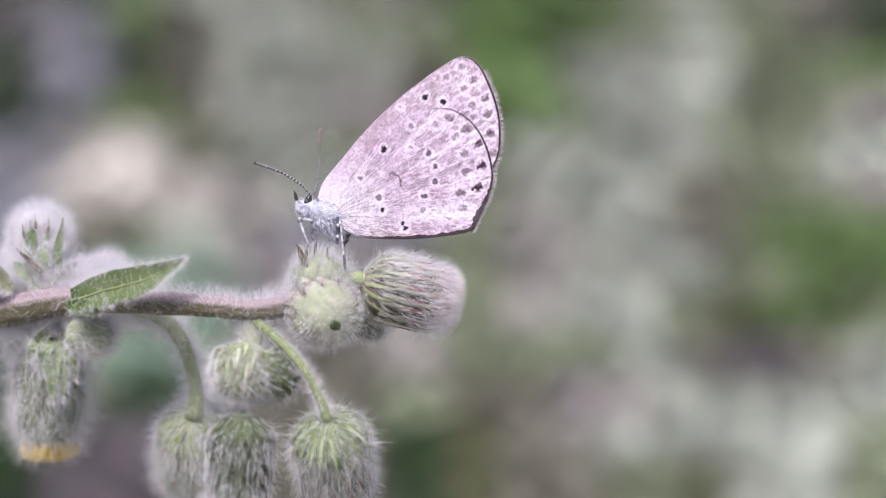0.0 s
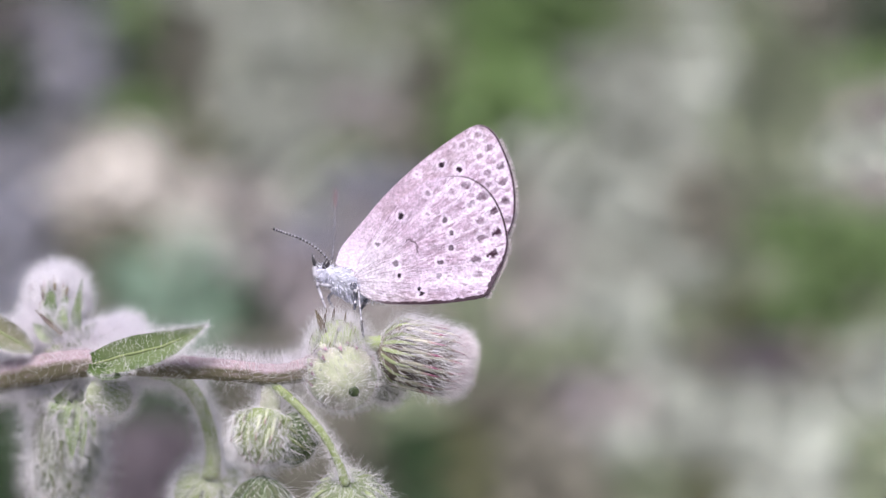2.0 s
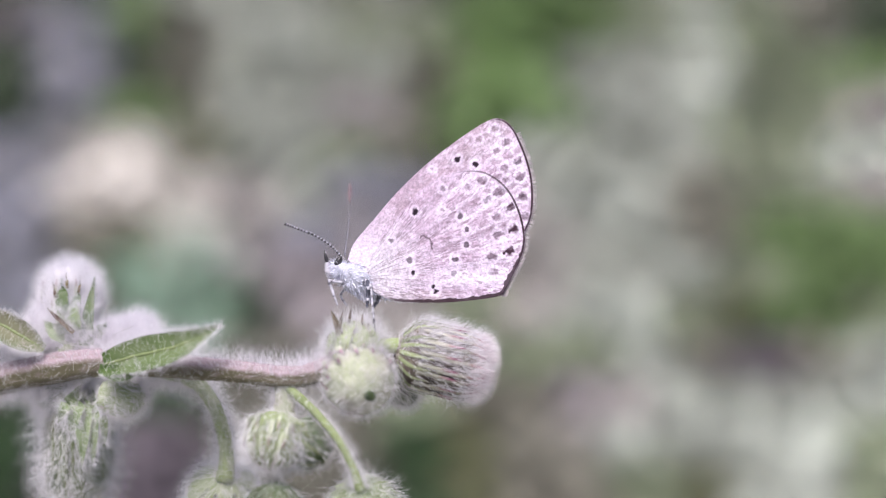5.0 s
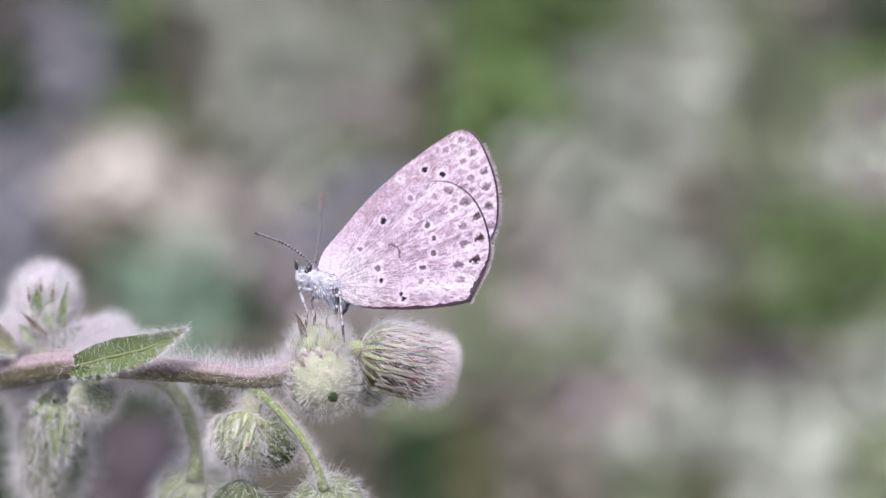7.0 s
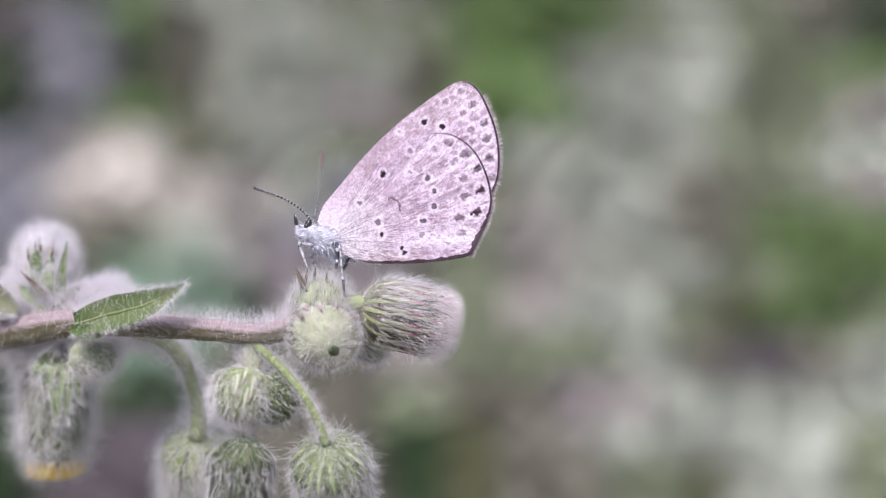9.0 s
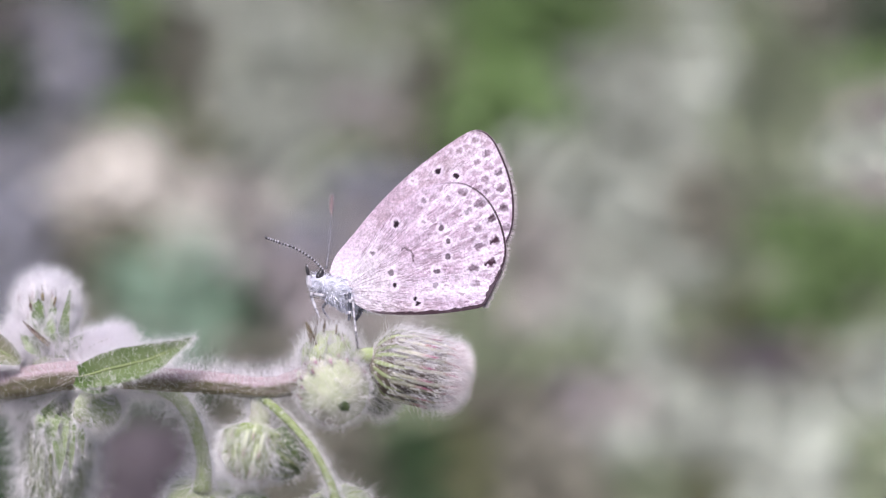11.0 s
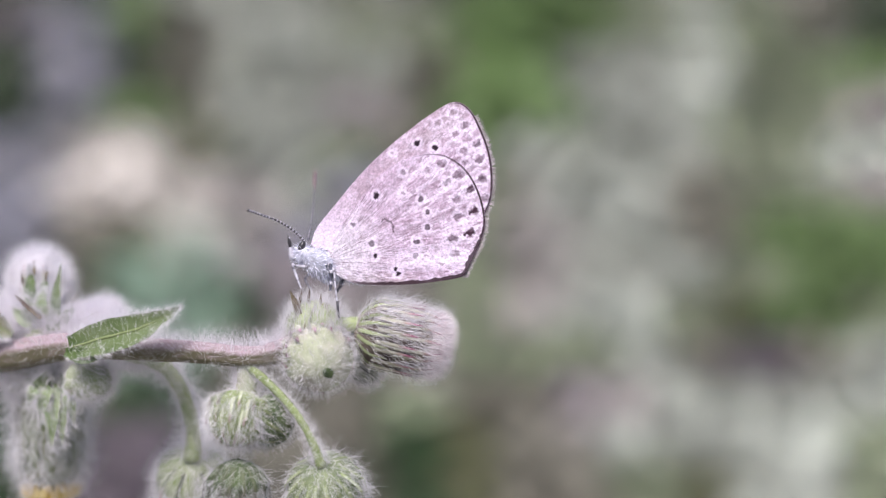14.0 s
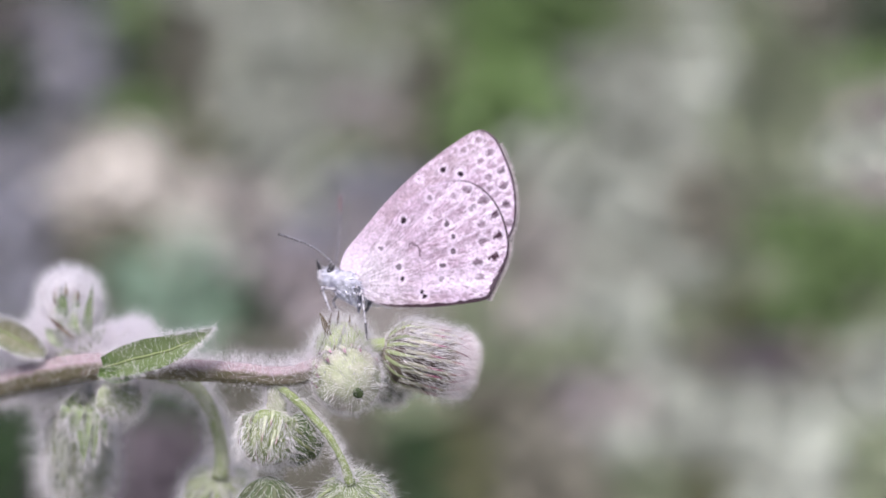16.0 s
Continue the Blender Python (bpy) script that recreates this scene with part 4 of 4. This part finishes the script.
    return ob


FORE = [(563, 474), (574, 446), (602, 412), (651, 355), (702, 307), (751, 269), (795, 240), (818, 231), (836, 236), (851, 252), (863, 276),
        (874, 305), (881, 335), (883, 368), (880, 400), (868, 428), (846, 452), (790, 478), (700, 492), (620, 498), (580, 492)]
HIND = [(590, 508), (602, 472), (640, 412), (690, 352), (738, 326), (785, 320), (816, 331), (841, 354), (859, 388), (868, 424), (868, 450),
        (860, 476), (848, 501), (835, 526), (827, 535), (802, 541), (745, 547), (690, 548), (645, 545), (612, 532)]


FORE_LINE = [(0, 0, 1), (6.3, 0, 1), (7.3, 0.8, 1.8), (8.5, 0.95, 2.4), (10, 0.97, 2.7), (13, 0.97, 2.7), (16, 0.9, 2.2), (17, 0, 1), (21, 0, 1)]
HIND_LINE = [(0, 0, 1), (4, 0, 1), (5, 0.65, 1.8), (8, 0.97, 2.7), (10, 0.97, 2.7), (11, 0.93, 4.2), (12, 0.93, 6.2), (13, 0.93, 7.2), (14, 0.95, 6.6), (15, 0.95, 5.6), (17, 0.95, 4.2), (18, 0.8, 3.0),
             (19, 0, 1), (20, 0, 1)]


def furry(name, centre, rx, ry, rz, turn, count, length, way, seed, label, body=None):
    """A rounded body part in long pale scales."""
    ob = fly_part(name, ellipsoid(centre, rx, ry, rz, turn, 0.08, seed), body or BLUE_FUR, label)
    rng = np.random.default_rng(seed)
    d = rng.normal(size=(count, 3))
    d /= np.linalg.norm(d, axis=1, keepdims=True)
    m = np.array(Matrix.Rotation(turn, 3, "Z"))
    root = np.array(centre) + (d * [rx, ry, rz]) @ m.T
    w = d @ m.T * 0.7 + np.array(way) + rng.normal(0, 0.3, (count, 3))
    tagged(fly_part("fur", hairs(root, w, length * rng.uniform(0.4, 1.2, count), np.full(count, 0.055), rng, 0.3), BLUE_FUR, "", ob), kind="stuff")
    return ob


def banded(name, points, rings, label, seed, pale=0.45, body=None, ring=None):
    """A thin limb with rings of another colour."""
    p = [(*B(x, y, z), r * STEP) for x, y, z, r in points]
    rng = random.Random(seed)
    ob = fly_part(name, tube(p, 40, 8, 0.08, seed), body or BLACK, label)
    c = spline(p, 400)
    for k in range(rings):
        i = int((k + 0.2 + rng.uniform(-0.1, 0.1)) / rings * 390)
        j = min(398, i + max(3, int(pale * rng.uniform(0.7, 1.2) / rings * 390)))
        seg = [(*c[q][:3], c[q][3] * 1.1) for q in (i, (i + j) // 2, j)]
        fly_part("band", tube(seg, 4, 8, 0.08, seed + k), ring or PALE_SCALE, "", ob)
    return ob


def build_butterfly():
    butterfly.matrix_basis = REST @ Matrix.Translation(FEET / 1000)
    wing("forewing", FORE, (740, 372), (0.44, 0.74), FORE_LINE, -0.55, False, "pinkish grey forewing underside with dark spots")
    wing("hindwing", HIND, (738, 452), (0.47, 0.70), HIND_LINE, -0.32, True, "pale spotted hindwing underside with brown edge")
    wing("forewing", FORE, (740, 372), (0.44, 0.74), FORE_LINE, -1.15, False, "far forewing behind the near one", 0.95, (-6, 6))
    wing("hindwing", HIND, (738, 452), (0.47, 0.70), HIND_LINE, -1.38, True, "far hindwing behind the near one", 0.95, (-6, -2))
    furry("thorax", B(580, 508, -0.85), 1.15, 0.85, 0.75, radians(-28), 1300, 0.3, (0.7, -0.3, 0.0), 61, "bluish white furry thorax")
    furry("abdomen", B(640, 531, -0.85), 1.5, 0.38, 0.42, radians(-8), 500, 0.3, (0.6, -0.2, 0), 62, "pale furry abdomen")
    hd = furry("head", B(547, 493, -0.85), 0.52, 0.52, 0.55, 0, 420, 0.32, (-0.2, -0.2, 0.1), 63, "white-scaled head")
    fly_part("eye", ellipsoid(B(546, 480, -0.62), 0.2, 0.42, 0.26, -0.45, 0.01), BLACK, "dark oval eye", hd)
    for z in (-0.65, -1.15):
        palp = fly_part("palp", tube([(*B(540, 505, z), 0.12), (*B(529, 494, z), 0.17), (*B(527, 480, z), 0.11), (*B(524, 462, z), 0.05)], 16, 8, 0.1), PALE_SCALE, "white palp with dark tip")
        fly_part("palp_tip", tube([(*B(527, 479, z + 0.02), 0.10), (*B(525, 470, z + 0.02), 0.10), (*B(523, 460, z), 0.03)], 8, 8), BLACK, "", palp)
    banded("antenna", [(552, 470, -0.7, 2.1), (533, 450, -0.5, 1.9), (505, 432, -0.3, 1.9), (475, 420, -0.1, 2.2), (453, 412, 0, 2.6)], 20, "banded black and white antenna", 71, 0.5)
    far_one = banded("antenna", [(558, 468, -1.1, 1.8), (564, 430, -2.8, 1.0), (567, 395, -4.6, 1.0), (568, 376, -5.4, 1.4), (569, 360, -6.0, 1.4)], 20,
                     "slender grey antenna with a mauve brown club", 72, 0.3, GREY_SCALE, DARK_SCALE)
    fly_part("club", tube([(*B(568, 384, -5.0), 0.04), (*B(568, 372, -5.5), 0.11), (*B(569, 358, -6.1), 0.10), (*B(569, 352, -6.3), 0.03)], 12, 8, 0.05), CLUB, "mauve brown club", far_one)
    banded("leg", [(560, 515, -0.5, 3.6), (538, 512, -0.3, 2.8), (531, 511, -0.2, 2.6), (538, 533, -0.1, 2.4), (545, 552, 0, 1.4)], 4, "white foreleg", 73, 0.2, PALE_SCALE, GREY_SCALE)
    banded("leg", [(572, 522, -0.9, 3.4), (556, 530, -1.3, 2.6), (552, 540, -1.4, 2.2), (562, 556, -1.2, 1.6)], 4, "white foreleg", 77, 0.2, PALE_SCALE, GREY_SCALE)
    banded("leg", [(582, 520, -0.4, 4.0), (596, 511, -0.1, 3.4), (598, 530, 0.0, 3.4), (596, 556, 0.1, 2.4)], 4, "dark banded middle leg", 74, 0.3, DARK_SCALE, PALE_SCALE)
    banded("leg", [(590, 515, -0.3, 4.0), (602, 519, 0.0, 2.4), (605, 548, 0.3, 1.7), (608, 576, 0.45, 1.7)], 6, "pale speckled hind leg", 75, 0.3, PALE_SCALE, GREY_SCALE)
    banded("leg", [(608, 574, 0.45, 2.3), (609, 590, 0.5, 2.3), (611, 604, 0.5, 1.8)], 2, "dark foot of the hind leg", 78, 0.25, BLACK, GREY_SCALE)
    banded("leg", [(600, 525, -1.0, 4.0), (613, 529, -0.6, 6.0), (616, 543, -0.7, 4.0), (606, 560, -0.9, 2.0)], 3, "dark leg tucked under the body", 76, 0.2, DARK_SCALE, GREY_SCALE)
    furry("belly", B(598, 527, -0.9), 0.75, 0.55, 0.55, radians(-15), 600, 0.32, (0.5, -0.5, 0.0), 64, "pale furry underside")


build_butterfly()
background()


def motions():
    rest = swayed(SWAY[0]).inverted()
    rows = [(row[0], swayed(row) @ rest) for row in SWAY]
    walk(plant, [(t, REST @ m @ Matrix.Translation(ROOT / 1000)) for t, m in rows])
    walk(butterfly, [(t, REST @ m @ Matrix.Translation(FEET / 1000)) for t, m in rows])


motions()
